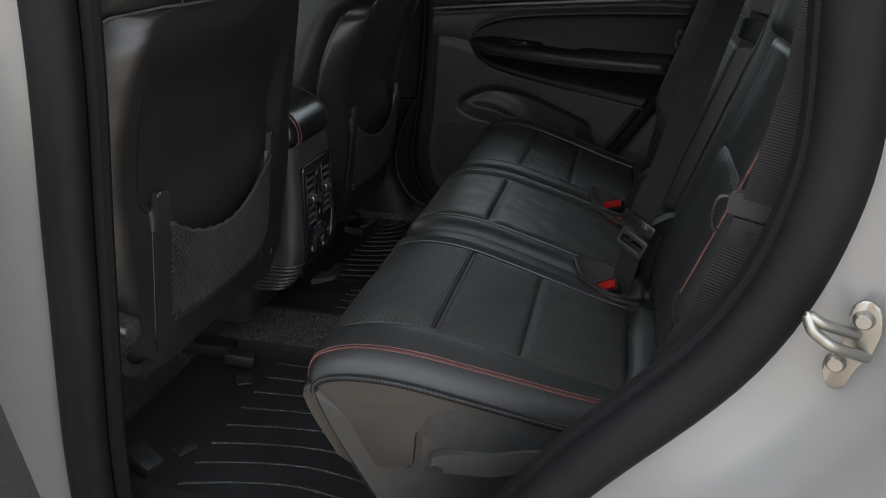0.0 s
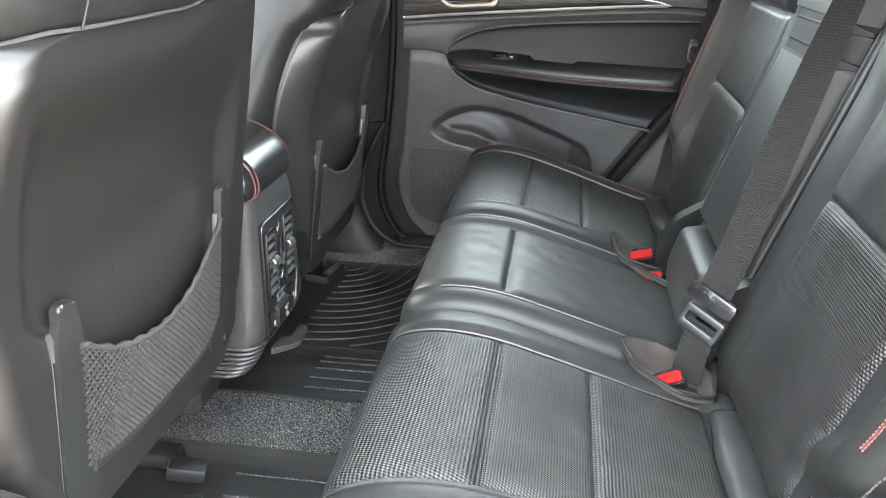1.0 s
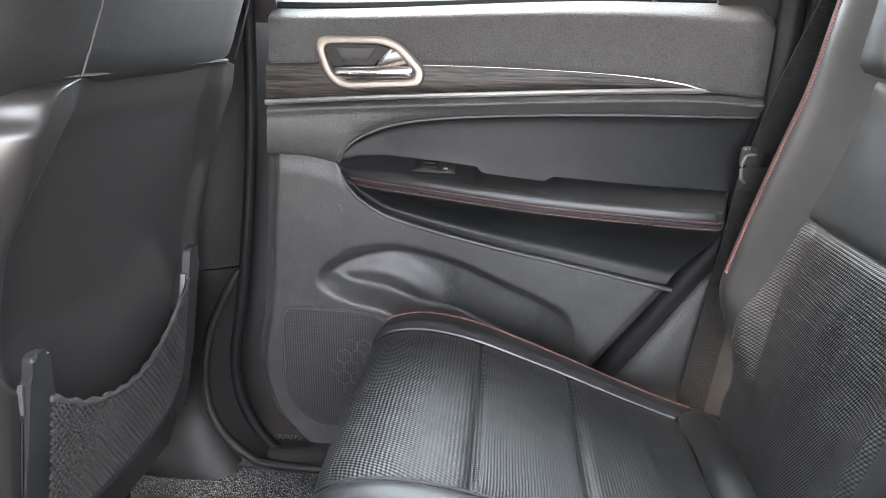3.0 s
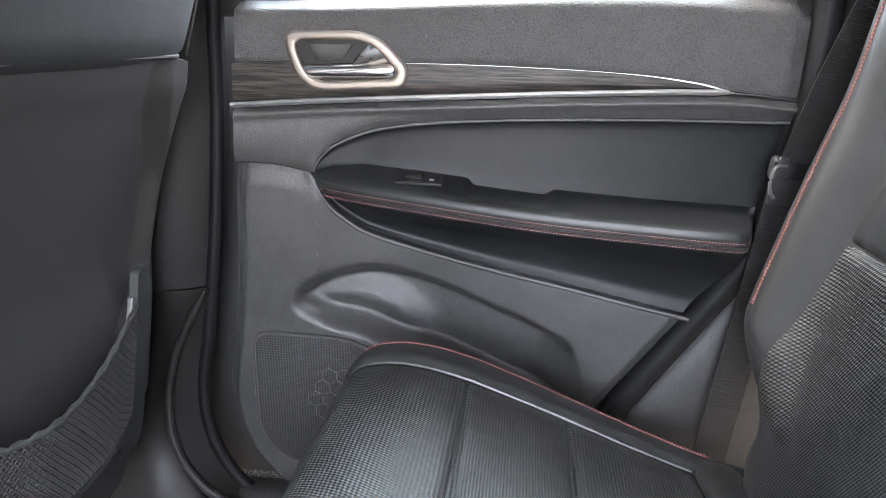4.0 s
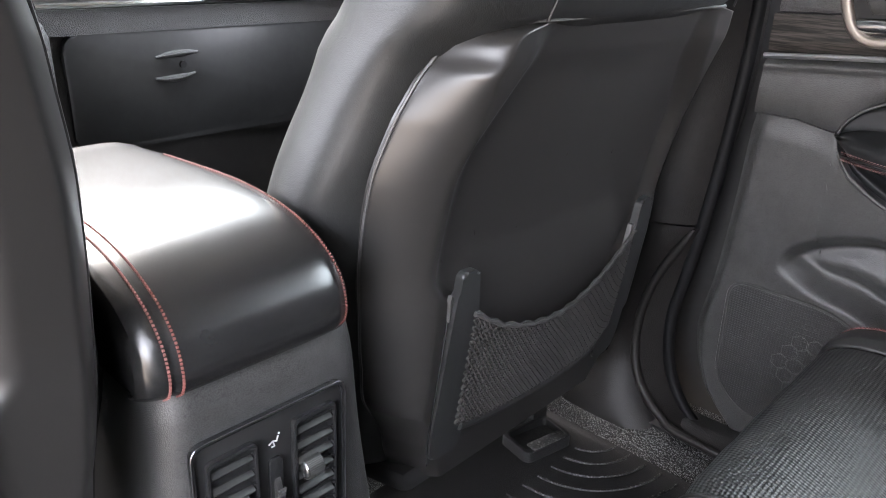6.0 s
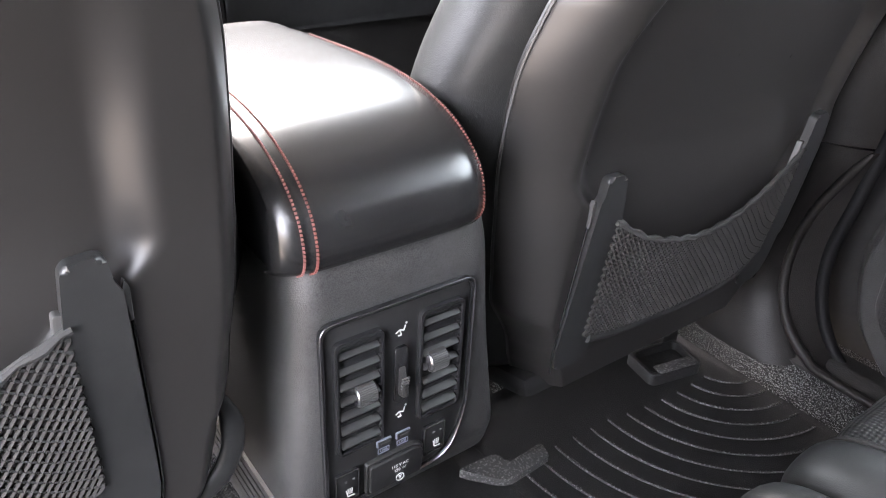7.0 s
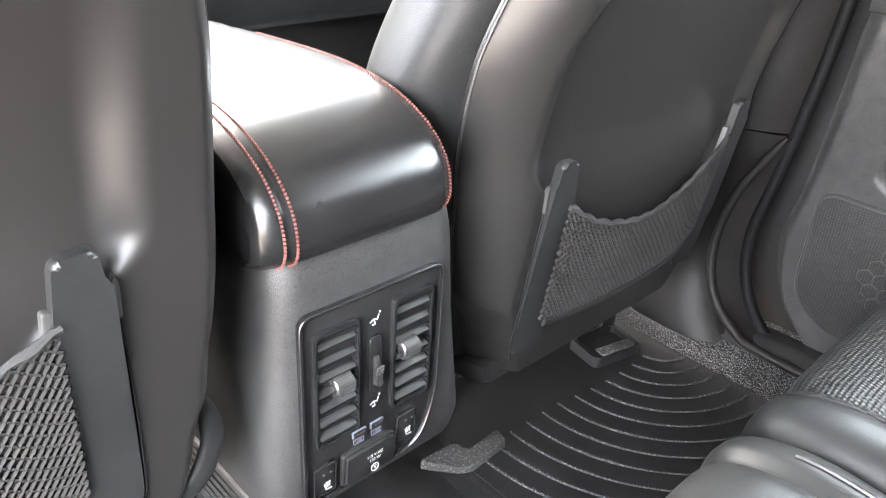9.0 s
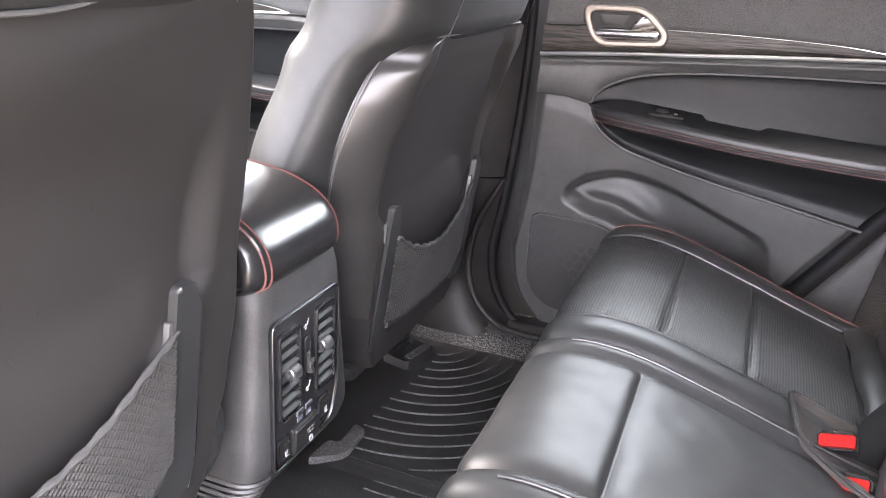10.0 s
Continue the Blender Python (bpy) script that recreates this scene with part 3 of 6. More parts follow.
DOOR_R = [(0.0, 0.44), (0.25, 0.590), (0.385, 0.678), (0.473, 0.736), (0.627, 0.778), (0.70, 0.783), (0.80, 0.780)]
STRIP = [(0.05, 0.622), (0.20, 0.634), (0.385, 0.645), (0.55, 0.654), (0.70, 0.659), (0.80, 0.652)]
INS_TOP = [(0.182, 0.538), (0.190, 0.556), (0.213, 0.577), (0.272, 0.600), (0.387, 0.614), (0.592, 0.623), (0.80, 0.626)]
INS_LOW = [(0.182, 0.536), (0.196, 0.508), (0.212, 0.489), (0.259, 0.461), (0.396, 0.426), (0.540, 0.402), (0.681, 0.379), (0.80, 0.362)]
ARM_Z = [(0.182, 0.537), (0.30, 0.529), (0.462, 0.516), (0.60, 0.510), (0.80, 0.505)]
ARM_Y = [(0.182, 0.716), (0.24, 0.696), (0.40, 0.670), (0.60, 0.648), (0.712, 0.640), (0.728, 0.655), (0.745, 0.705), (0.80, 0.715)]


SCOOP_TOP = [(0.134, 0.342), (0.141, 0.356), (0.158, 0.376), (0.186, 0.395), (0.255, 0.414), (0.342, 0.399), (0.426, 0.367), (0.507, 0.335), (0.538, 0.316), (0.555, 0.270)]
SCOOP_LOW = [(0.134, 0.336), (0.148, 0.326), (0.196, 0.306), (0.238, 0.297), (0.273, 0.284), (0.35, 0.260), (0.45, 0.220), (0.555, 0.190)]
SCOOP_RIDGE = curve_pts([(0.138, 0, 0.338), (0.156, 0, 0.346), (0.194, 0, 0.356), (0.240, 0, 0.356), (0.282, 0, 0.341), (0.320, 0, 0.312), (0.344, 0, 0.275)], 8)


def scoop(x, z):
    """Depth of the moulded storage scoop in the lower door panel, with the rounded ridge inside its front end."""
    if x < 0.134 or x > 0.56:
        return 0.0
    top, low = along(SCOOP_TOP, x), along(SCOOP_LOW, x)
    if z > top + 0.006 or z < low:
        return 0.0
    deep = 0.046 * smoothstep(-0.004, 0.026, top - z) * smoothstep(0.0, 0.040, z - low) * smoothstep(0.556, 0.490, x) * smoothstep(0.134, 0.158, x)
    if x < 0.40:
        d = min(((x - q.x) ** 2 + (z - q.z) ** 2) for q in SCOOP_RIDGE)
        deep -= 0.017 * math.exp(-d / 0.024 ** 2) * smoothstep(0.38, 0.28, x) * min(1.0, deep / 0.030)
    return deep


def door_sheet(low, high, nu, nv, extra):
    def f(u, v):
        x = lerp(0.06, 0.77, u)
        for _ in range(3):
            z = lerp(low(x), high(x), v)
            x = lerp(along(DOOR_L, z), along(DOOR_R, z), u)
        return Vector((x, door_base(x, z) + extra(x, z, v, u), z))
    return f


def build_rear_door():
    door = thing("car_door", (0.42, 0.78, 0.0), "closed black car door with dark wood trim and red stitching", "car door")
    crease = lambda x: lerp(0.549, 0.540, smoothstep(0.12, 0.185, x))
    low_top = lambda x: crease(x) if x < 0.183 else along(INS_LOW, x)
    band_low = lambda x: crease(x) + 0.0004 if x < 0.183 else along(INS_TOP, x)

    def lower_extra(x, z, v, u):
        top = low_top(x)
        fore = smoothstep(0.200, 0.165, x)
        roll = 0.004 * smoothstep(0.004, 0.0, top - z) ** 2 * (1 - fore) + 0.006 * fore * smoothstep(0.030, 0.0, top - z)
        rim = 0.012 * smoothstep(0.03, 0.0, u) + 0.012 * smoothstep(0.97, 1.0, u)
        return -0.008 + scoop(x, z) + roll + rim

    f = door_sheet(lambda x: 0.02, low_top, 170, 150, lower_extra)
    part("lower_panel", sheet(170, 150, f, back=(0, 0.05, 0)), PLASTIC_GREY, door, "charcoal grained plastic with a moulded scoop")

    def band_extra(x, z, v, u):
        bulge = -0.010 * math.sin(math.pi * min(1, max(0, v))) ** 0.7
        ridge = -0.004 * math.exp(-((z - along(STRIP, x) + 0.012) / 0.006) ** 2)
        return bulge * 0.6 + ridge + 0.006 * smoothstep(0.93, 1, v)

    f = door_sheet(band_low, lambda x: along(STRIP, x) - 0.002, 120, 30, band_extra)
    part("middle_band", sheet(120, 30, f, back=(0, 0.04, 0)), PLASTIC_GREY, door)

    # leather insert with the armrest, as a run of cross-sections
    N = 110
    rows = []
    for i in range(N):
        x = 0.1825 + (0.777 - 0.1825) * (i / (N - 1)) ** 1.15
        zt, zb = along(INS_TOP, x), along(INS_LOW, x)
        za, ya = along(ARM_Z, x), along(ARM_Y, x)
        k = min(1.0, (zt - zb) / 0.13)
        yb = door_base(x, zb) + 0.006
        yt = door_base(x, zt) + 0.003
        wall = yt + 0.010 * k
        pocket = 0.008 * smoothstep(0.385, 0.395, x) * smoothstep(0.50, 0.485, x)
        ledge = lerp(0.020, 0.014, smoothstep(0.3, 0.7, x))
        pr = [(yt, zt), (wall, zt - 0.006 * k), (wall, lerp(zt, za + ledge * k, 0.55)), (wall - 0.002, za + (ledge - pocket) * k + 0.001), (wall - 0.006, za + (ledge - pocket) * k - 0.001),
              (lerp(wall, ya, 0.55), za + (0.008 - pocket * 0.6) * k), (ya + 0.006, za + 0.001 * k), (ya, za - 0.007 * k), (ya, za - 0.016 * k), (ya + 0.003, za - 0.027 * k), (ya + 0.014, za - 0.034 * k),
              (lerp(ya, yb, 0.8), lerp(za - 0.034 * k, zb, 0.35)), (yb + 0.004, lerp(za - 0.034 * k, zb, 0.75)), (yb, zb)]
        line = curve_pts([(x, y, z) for y, z in pr], 4)
        for p in line:
            lim = along(DOOR_R, p.z) - 0.003
            if p.x > lim:
                p.x = lim
        rows.append(line)
    M = len(rows[0])
    # One leather in three pieces; only the armrest strip keeps a lit sheen.
    CUT, TUCK = 14, 36
    bm = sheet(N, CUT + 1, lambda u, v: rows[int(round(u * (N - 1)))][int(round(v * CUT))], lu=0.6, lv=0.15)
    ins = part("leather_insert", bm, LEATHER_SOFT, door, "smooth black leather insert above the armrest")
    bm = sheet(N, TUCK - CUT + 1, lambda u, v: rows[int(round(u * (N - 1)))][CUT + int(round(v * (TUCK - CUT)))], lu=0.6, lv=0.1)
    part("armrest", bm, ARM_LEATHER, ins, "smooth black leather armrest")
    bm = sheet(N, M - TUCK, lambda u, v: rows[int(round(u * (N - 1)))][TUCK + int(round(v * (M - 1 - TUCK)))], lu=0.6, lv=0.15)
    part("lower_insert", bm, LEATHER_SOFT, ins, "smooth black leather below the armrest")
    rim = [Vector((x, door_base(x, along(INS_LOW, x)) - 0.0072, along(INS_LOW, x) - 0.0030)) for x in [0.186 + 0.492 * (i / 70) ** 1.3 for i in range(71)]]
    part("insert_rim", tube(rim, lambda t: 0.0036 * min(1.0, 0.2 + 8 * t), 10, up=(0, 1, 0)), PLASTIC_GREY, door, "rounded rim below the leather insert")
    # red double stitching along the armrest's face, and the piping between its rows
    def on_arm(dz, dy):
        return [Vector((x, along(ARM_Y, x) + dy, along(ARM_Z, x) + dz)) for x in [0.196 + 0.530 * i / 60 for i in range(61)]]
    for dz, dy, mt in ((-0.0145, -0.0006, THREAD_DUSTY), (-0.0245, 0.0010, THREAD_DUSTY)):
        part("stitching", stitches(on_arm(dz, dy), 0.0040, 0.00052, up=(0, -1, 0)), mt, ins, "row of red stitches")
    part("seam", tube(on_arm(-0.0195, 0.0003), 0.0016, 6, up=(0, 1, 0)), MATT, ins)
    for dz, dy in ((-0.0163, -0.0002), (-0.0228, 0.0008)):
        part("seam", tube(on_arm(dz, dy), 0.0004, 6, up=(0, 1, 0)), THREAD, ins, "dark red seam")
    # thin light lip along the insert's upper edge
    lip = [Vector((x, door_base(x, along(INS_TOP, x)) - 0.003, along(INS_TOP, x) + 0.0005)) for x in [0.183 + 0.595 * (i / 80) ** 1.4 for i in range(81)]]
    part("insert_lip", tube(lip, 0.0022, 6, up=(0, 1, 0)), PLASTIC_GREY, door)
    # window switch on the ledge
    sw = part("window_switch", box((0.326, 0.708, along(ARM_Z, 0.326) + 0.0125), (0.062, 0.024, 0.006), 0.0025, rot=pose(0, 0, 0, 24, 2, 0)), MATT, door, "black window switch plate")
    part("switch_rocker", box((0.318, 0.706, along(ARM_Z, 0.318) + 0.0155), (0.026, 0.013, 0.005), 0.0018, rot=pose(0, 0, 0, 30, 2, 0)), GLOSS, sw)
    part("switch_mark", box((0.342, 0.704, along(ARM_Z, 0.342) + 0.0145), (0.006, 0.004, 0.0012), 0.0, rot=pose(0, 0, 0, 24, 2, 0)), WHITE, sw)

    # soft upper panel
    wood_top = lambda x: along([(0.06, 0.677), (0.15, 0.681), (0.306, 0.684), (0.45, 0.683), (0.586, 0.678), (0.665, 0.669), (0.70, 0.661), (0.80, 0.653)], x)

    def upper(u, v):
        z0 = lerp(0.66, 0.768, v)
        x = lerp(along(DOOR_L, z0), along(DOOR_R, z0), u)
        zt = lerp(0.755, 0.776, smoothstep(0.0, 0.75, u)) - 0.012 * smoothstep(0.96, 1.0, u) ** 2
        z = lerp(wood_top(x) + 0.001, zt, v)
        y = 0.7165 + 0.030 * smoothstep(0.80, 1.06, v) + 0.008 * smoothstep(0.03, 0, u) + 0.008 * smoothstep(0.97, 1, u) + 0.003 * smoothstep(0.06, 0.0, v)
        return Vector((x, y, z))
    part("upper_panel", sheet(90, 36, upper, back=(0, 0.03, 0)), PLASTIC_UP, door, "pebbled soft-touch charcoal upper panel")

    def wood(u, v):
        x = lerp(0.080, 0.688, u)
        z0, z1 = along(STRIP, x) + 0.004, wood_top(x) - 0.001
        return Vector((x, 0.7150 + 0.0035 * smoothstep(0.30, 0.0, v) + 0.001 * v, lerp(z0, max(z0 + 0.0008, z1), v)))
    part("wood_trim", sheet(80, 8, wood, back=(0, 0.02, 0)), WOOD, door, "dark open-pore wood trim strip")
    chrome = [Vector((x, 0.7070, along(STRIP, x) + 0.001)) for x in [0.080 + 0.622 * i / 60 for i in range(61)]]
    part("chrome_strip", tube(chrome, lambda t: 0.0036 if t < 0.97 else 0.0036 * (1 - t) / 0.03 + 0.0004, 8, up=(0, 1, 0)), CHROME_SOFT, door, "bright chrome strip")
    edge = [Vector((x, 0.7160, wood_top(x) - 0.0005)) for x in [0.306 + 0.392 * i / 50 for i in range(51)]]
    part("chrome_edge", tube(edge, lambda t: 0.0001 + 0.0011 * smoothstep(0.62, 1.0, t), 6, up=(0, 1, 0)), CHROME_SOFT, door)
    # handle: satin bezel, flat plate darkened for the hollow's shade, chrome lever
    outer = round_poly([(0.147, 0.7195), (0.268, 0.7215), (0.311, 0.676), (0.304, 0.653), (0.174, 0.645)], [0.026, 0.050, 0.026, 0.024, 0.036], 8)
    inner = round_poly([(0.164, 0.708), (0.259, 0.710), (0.295, 0.673), (0.290, 0.664), (0.184, 0.658)], [0.016, 0.036, 0.015, 0.011, 0.024], 8)
    hd = part("door_handle", slab(outer, lambda a, b, d: (a, 0.7165 - d, b), 0.011, 0.004, 3, hole=inner), SATIN, door, "satin champagne handle bezel with a chrome lever")
    # No hollow is cut; the near-black colour stands for its shade.
    part("cup_shade", slab(inner, lambda p, q, d: (p, 0.7155 - d, q), 0.001, 0.0), CUP, hd)

    back = round_poly([(0.180, 0.7045), (0.240, 0.7055), (0.226, 0.686), (0.192, 0.684)], 0.004, 3)
    part("cup_panel", slab(back, lambda p, q, d: (p, 0.7150 - d, q), 0.003, 0.001), PLASTIC, hd)

    def lever(u, v):
        x = lerp(0.177, 0.291, u)
        h = 0.018 + 0.003 * u
        return Vector((x, 0.7120 - 0.007 * math.sin(math.pi * v) ** 0.6 * (0.55 + 0.45 * math.sin(math.pi * u) ** 0.5), lerp(0.661, 0.661 + h, v) + 0.003 * u))
    part("lever", sheet(30, 12, lever, back=(0, 0.008, 0)), CHROME, hd, "chrome pull lever")
    fin = round_poly([(0.236, 0.680), (0.292, 0.681), (0.286, 0.692), (0.268, 0.706), (0.258, 0.704)], 0.005, 4)
    # Fin of the chrome lever in gloss black, for its dark reflection.
    part("lever_fin", slab(fin, lambda p, q, d: (p, 0.7140 - d - 0.002 * (q - 0.68) / 0.025, q), 0.006, 0.002), GLOSS, hd)
    # loudspeaker grille
    spk = round_poly([(0.080, 0.300), (0.225, 0.297), (0.285, 0.262), (0.285, 0.086), (0.128, 0.084), (0.080, 0.130)], [0.03, 0.04, 0.03, 0.01, 0.05, 0.04], 6)
    g = part("speaker_grille", slab(spk, lambda a, b, d: (a, door_base(a, b) - 0.006 - d, b), 0.004, 0.0015), GRILLE, door, "perforated plastic speaker grille")
    bmg = g.data
    uv = bmg.uv_layers.new(name="UVMap")
    for lp in bmg.loops:
        co = bmg.vertices[lp.vertex_index].co
        uv.data[lp.index].uv = (co.x, co.z)
    ring = [Vector((a, door_base(a, b) - 0.009, b)) for a, b in spk]
    part("grille_rim", tube(ring, 0.0028, 6, closed=True, up=(0, 1, 0)), PLASTIC_GREY, g)
    # Honeycomb inside the speaker, added on the grille's face where it shows through.
    hexes = bmesh.new()
    for r in range(-3, 4):
        for q in range(-4, 5):
            hx, hz = 0.214 + 0.0225 * (q + 0.5 * (r % 2)), 0.196 + 0.0195 * r
            if (hx - 0.214) ** 2 + (hz - 0.196) ** 2 < 0.052 ** 2 and hx < 0.275:
                ring = [(hx + 0.0122 * math.cos(k * math.pi / 3 + math.pi / 6), 0, hz + 0.0122 * math.sin(k * math.pi / 3 + math.pi / 6)) for k in range(6)]
                tube([Vector((p[0], door_base(p[0], p[2]) - 0.0102, p[2])) for p in ring], 0.0009, 5, closed=True, up=(0, 1, 0), bm=hexes)
    part("hexagon_ribs", hexes, PLASTIC_GREY, g, "speaker's inner honeycomb, laid on the grille's face")
    # window pane and the rubber at its foot
    pane = sheet(10, 8, lambda u, v: Vector((lerp(-0.02, 0.90, u), lerp(0.775, 0.66, v), lerp(0.755, 1.10, v))), back=(0, 0.005, 0))
    p = part("window_pane", pane, GLASS, door, smooth=False)
    p.visible_shadow = False
    part("window_rubber", tube([(x, 0.757, lerp(0.758, 0.779, smoothstep(0.1, 0.7, x))) for x in [0.05 + 0.75 * i / 20 for i in range(21)]], 0.009, 8, up=(0, 1, 0)), RUBBER, door)
    part("lock_knob", tube([(0.622, 0.747, 0.775), (0.622, 0.747, 0.786), (0.622, 0.747, 0.789)], lambda t: 0.004 if t < 0.9 else 0.0025, 10, up=(0, 1, 0)), MATT, door)
    for x0, x1, z1 in ((0.000, 0.090, 1.10), (0.706, 0.86, 1.10)):
        fr = sheet(8, 10, lambda u, v: Vector((lerp(x0, x1, u), lerp(0.752, 0.640, v), lerp(0.735, z1, v))), back=(0, 0.035, 0))
        part("window_frame", fr, MATT, door)
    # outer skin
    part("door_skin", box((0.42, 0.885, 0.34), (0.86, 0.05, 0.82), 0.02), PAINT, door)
    return door


def build_door_surround():
    """Rubber seal, pillar trims, scuff plate and wheel-arch trim round the far rear door."""
    pil = thing("pillar_trim", (0.0, 0.75, 0.0), "brown-black plastic pillar trim beside the closed door", "pillar trim", kind="structure")

    def upper(u, v):
        z = lerp(0.369, 1.12, v)
        y = lerp(0.705, 0.60, smoothstep(0.75, 1.1, z))
        x0, x1 = -0.17, lerp(0.020, 0.046, smoothstep(0.36, 0.62, z))
        a = (u - 0.5) * 2
        return Vector((lerp(x0, x1, u), y - 0.012 + 0.042 * abs(a) ** 2.2, z))
    part("upper_trim", sheet(24, 30, upper, back=(0, 0.05, 0)), PILLAR, pil)

    def lower(u, v):
        z = lerp(0.0, 0.3655, v)
        x1 = along([(0.0, 0.06), (0.03, 0.018), (0.09, -0.025), (0.171, -0.042), (0.264, -0.030), (0.33, 0.006), (0.366, 0.020)], z)
        a = (u - 0.5) * 2
        y = 0.705 + 0.030 * abs(a) ** 3.5 - 0.03 * smoothstep(0.12, 0.0, z)
        return Vector((lerp(-0.20, x1, u), y, z))
    part("lower_trim", sheet(24, 30, lower, back=(0, 0.05, 0)), PILLAR, pil)
    rim = curve_pts([(0.022, 0.722, 0.366), (-0.028, 0.720, 0.264), (-0.040, 0.712, 0.171), (-0.020, 0.704, 0.10), (0.03, 0.698, 0.052), (0.10, 0.692, 0.040), (0.45, 0.690, 0.038)], 8)
    part("rim", tube(rim, lambda t: 0.0075 * min(1.0, 0.1 + t * 12) ** 0.5, 10, up=(0, 1, 0)), PILLAR, pil)
    by_seal = curve_pts([(0.030, 0.738, 0.366), (0.004, 0.742, 0.264), (-0.002, 0.744, 0.171), (0.016, 0.744, 0.10), (0.055, 0.740, 0.052), (0.12, 0.736, 0.024), (0.45, 0.729, 0.020)], 8)
    part("pillar_return", sheet(10, len(rim), lambda u, v: rim[int(round(v * (len(rim) - 1)))].lerp(by_seal[int(round(v * (len(rim) - 1)))], u), back=(0, 0.01, -0.002)), PILLAR, pil)

    seal_in = curve_pts([(0.052, 0.735, 0.80), (0.050, 0.735, 0.62), (0.036, 0.738, 0.45), (0.016, 0.742, 0.30), (0.000, 0.745, 0.20), (0.012, 0.745, 0.115), (0.055, 0.742, 0.05), (0.12, 0.738, 0.022), (0.25, 0.735, 0.015), (0.45, 0.73, 0.02)], 8)
    s = tagged(part("door_seal", tube(seal_in, 0.0095, 10, up=(0, 1, 0)), RUBBER), "black rubber door seal round the opening", "door seal", kind="structure")
    seal_back = curve_pts([(0.44, 0.73, 0.02), (0.53, 0.725, 0.12), (0.600, 0.718, 0.235), (0.690, 0.708, 0.375), (0.748, 0.705, 0.47), (0.790, 0.715, 0.62), (0.800, 0.725, 0.80)], 8)
    tagged(part("door_seal", tube(seal_back, 0.017, 12, up=(0, 1, 0)), RUBBER), "black rubber door seal beside the wheel arch", "door seal", kind="structure")
    # sill scuff plate
    sc = sheet(40, 10, lambda u, v: Vector((lerp(-0.05, 0.5, u), lerp(0.702, 0.76, v), 0.030 + 0.018 * smoothstep(0.0, 0.5, v))), back=(0, 0, -0.04))
    tagged(part("scuff_plate", sc, PLASTIC), "charcoal plastic scuff plate on the door sill", "scuff plate", kind="structure")
    # black board added behind the seals, blocking daylight in the gaps
    tagged(part("leak_filler", box((0.35, 0.832, 0.32), (1.9, 0.03, 0.88), 0.01), MATT), "black filler board behind the door, added against light leaks", "body side", kind="structure")
    for s in (1, -1):
        def arch(u, v):
            z = lerp(0.05, 0.80, v)
            x0 = along([(0.05, 0.47), (0.25, 0.615), (0.385, 0.705), (0.473, 0.765), (0.627, 0.805), (0.80, 0.815)], z)
            x = lerp(x0, 1.05, u)
            y = (0.706 if s > 0 else 0.752) - (0.010 if s > 0 else 0.020) * smoothstep(0.0, 0.25, u) * smoothstep(0.62, 0.30, z) + 0.02 * smoothstep(0.06, 0, u)
            return Vector((x, s * y, z))
        tagged(part("wheel_arch_trim", sheet(30, 30, arch, back=(0, s * 0.03, 0)), PLASTIC), "charcoal plastic trim over the wheel arch beside the seat", "trim", kind="structure")


# ---- near door opening: painted jamb, seal, striker ----
APERTURE = [(0.115, 1.06), (0.105, 0.77), (0.068, 0.50), (0.030, 0.215), (0.034, 0.08), (0.09, 0.0), (0.25, -0.02), (0.40, 0.03), (0.50, 0.175), (0.605, 0.327), (0.736, 0.493), (0.785, 0.64), (0.778, 0.785), (0.755, 0.93), (0.68, 1.06), (0.40, 1.09)]


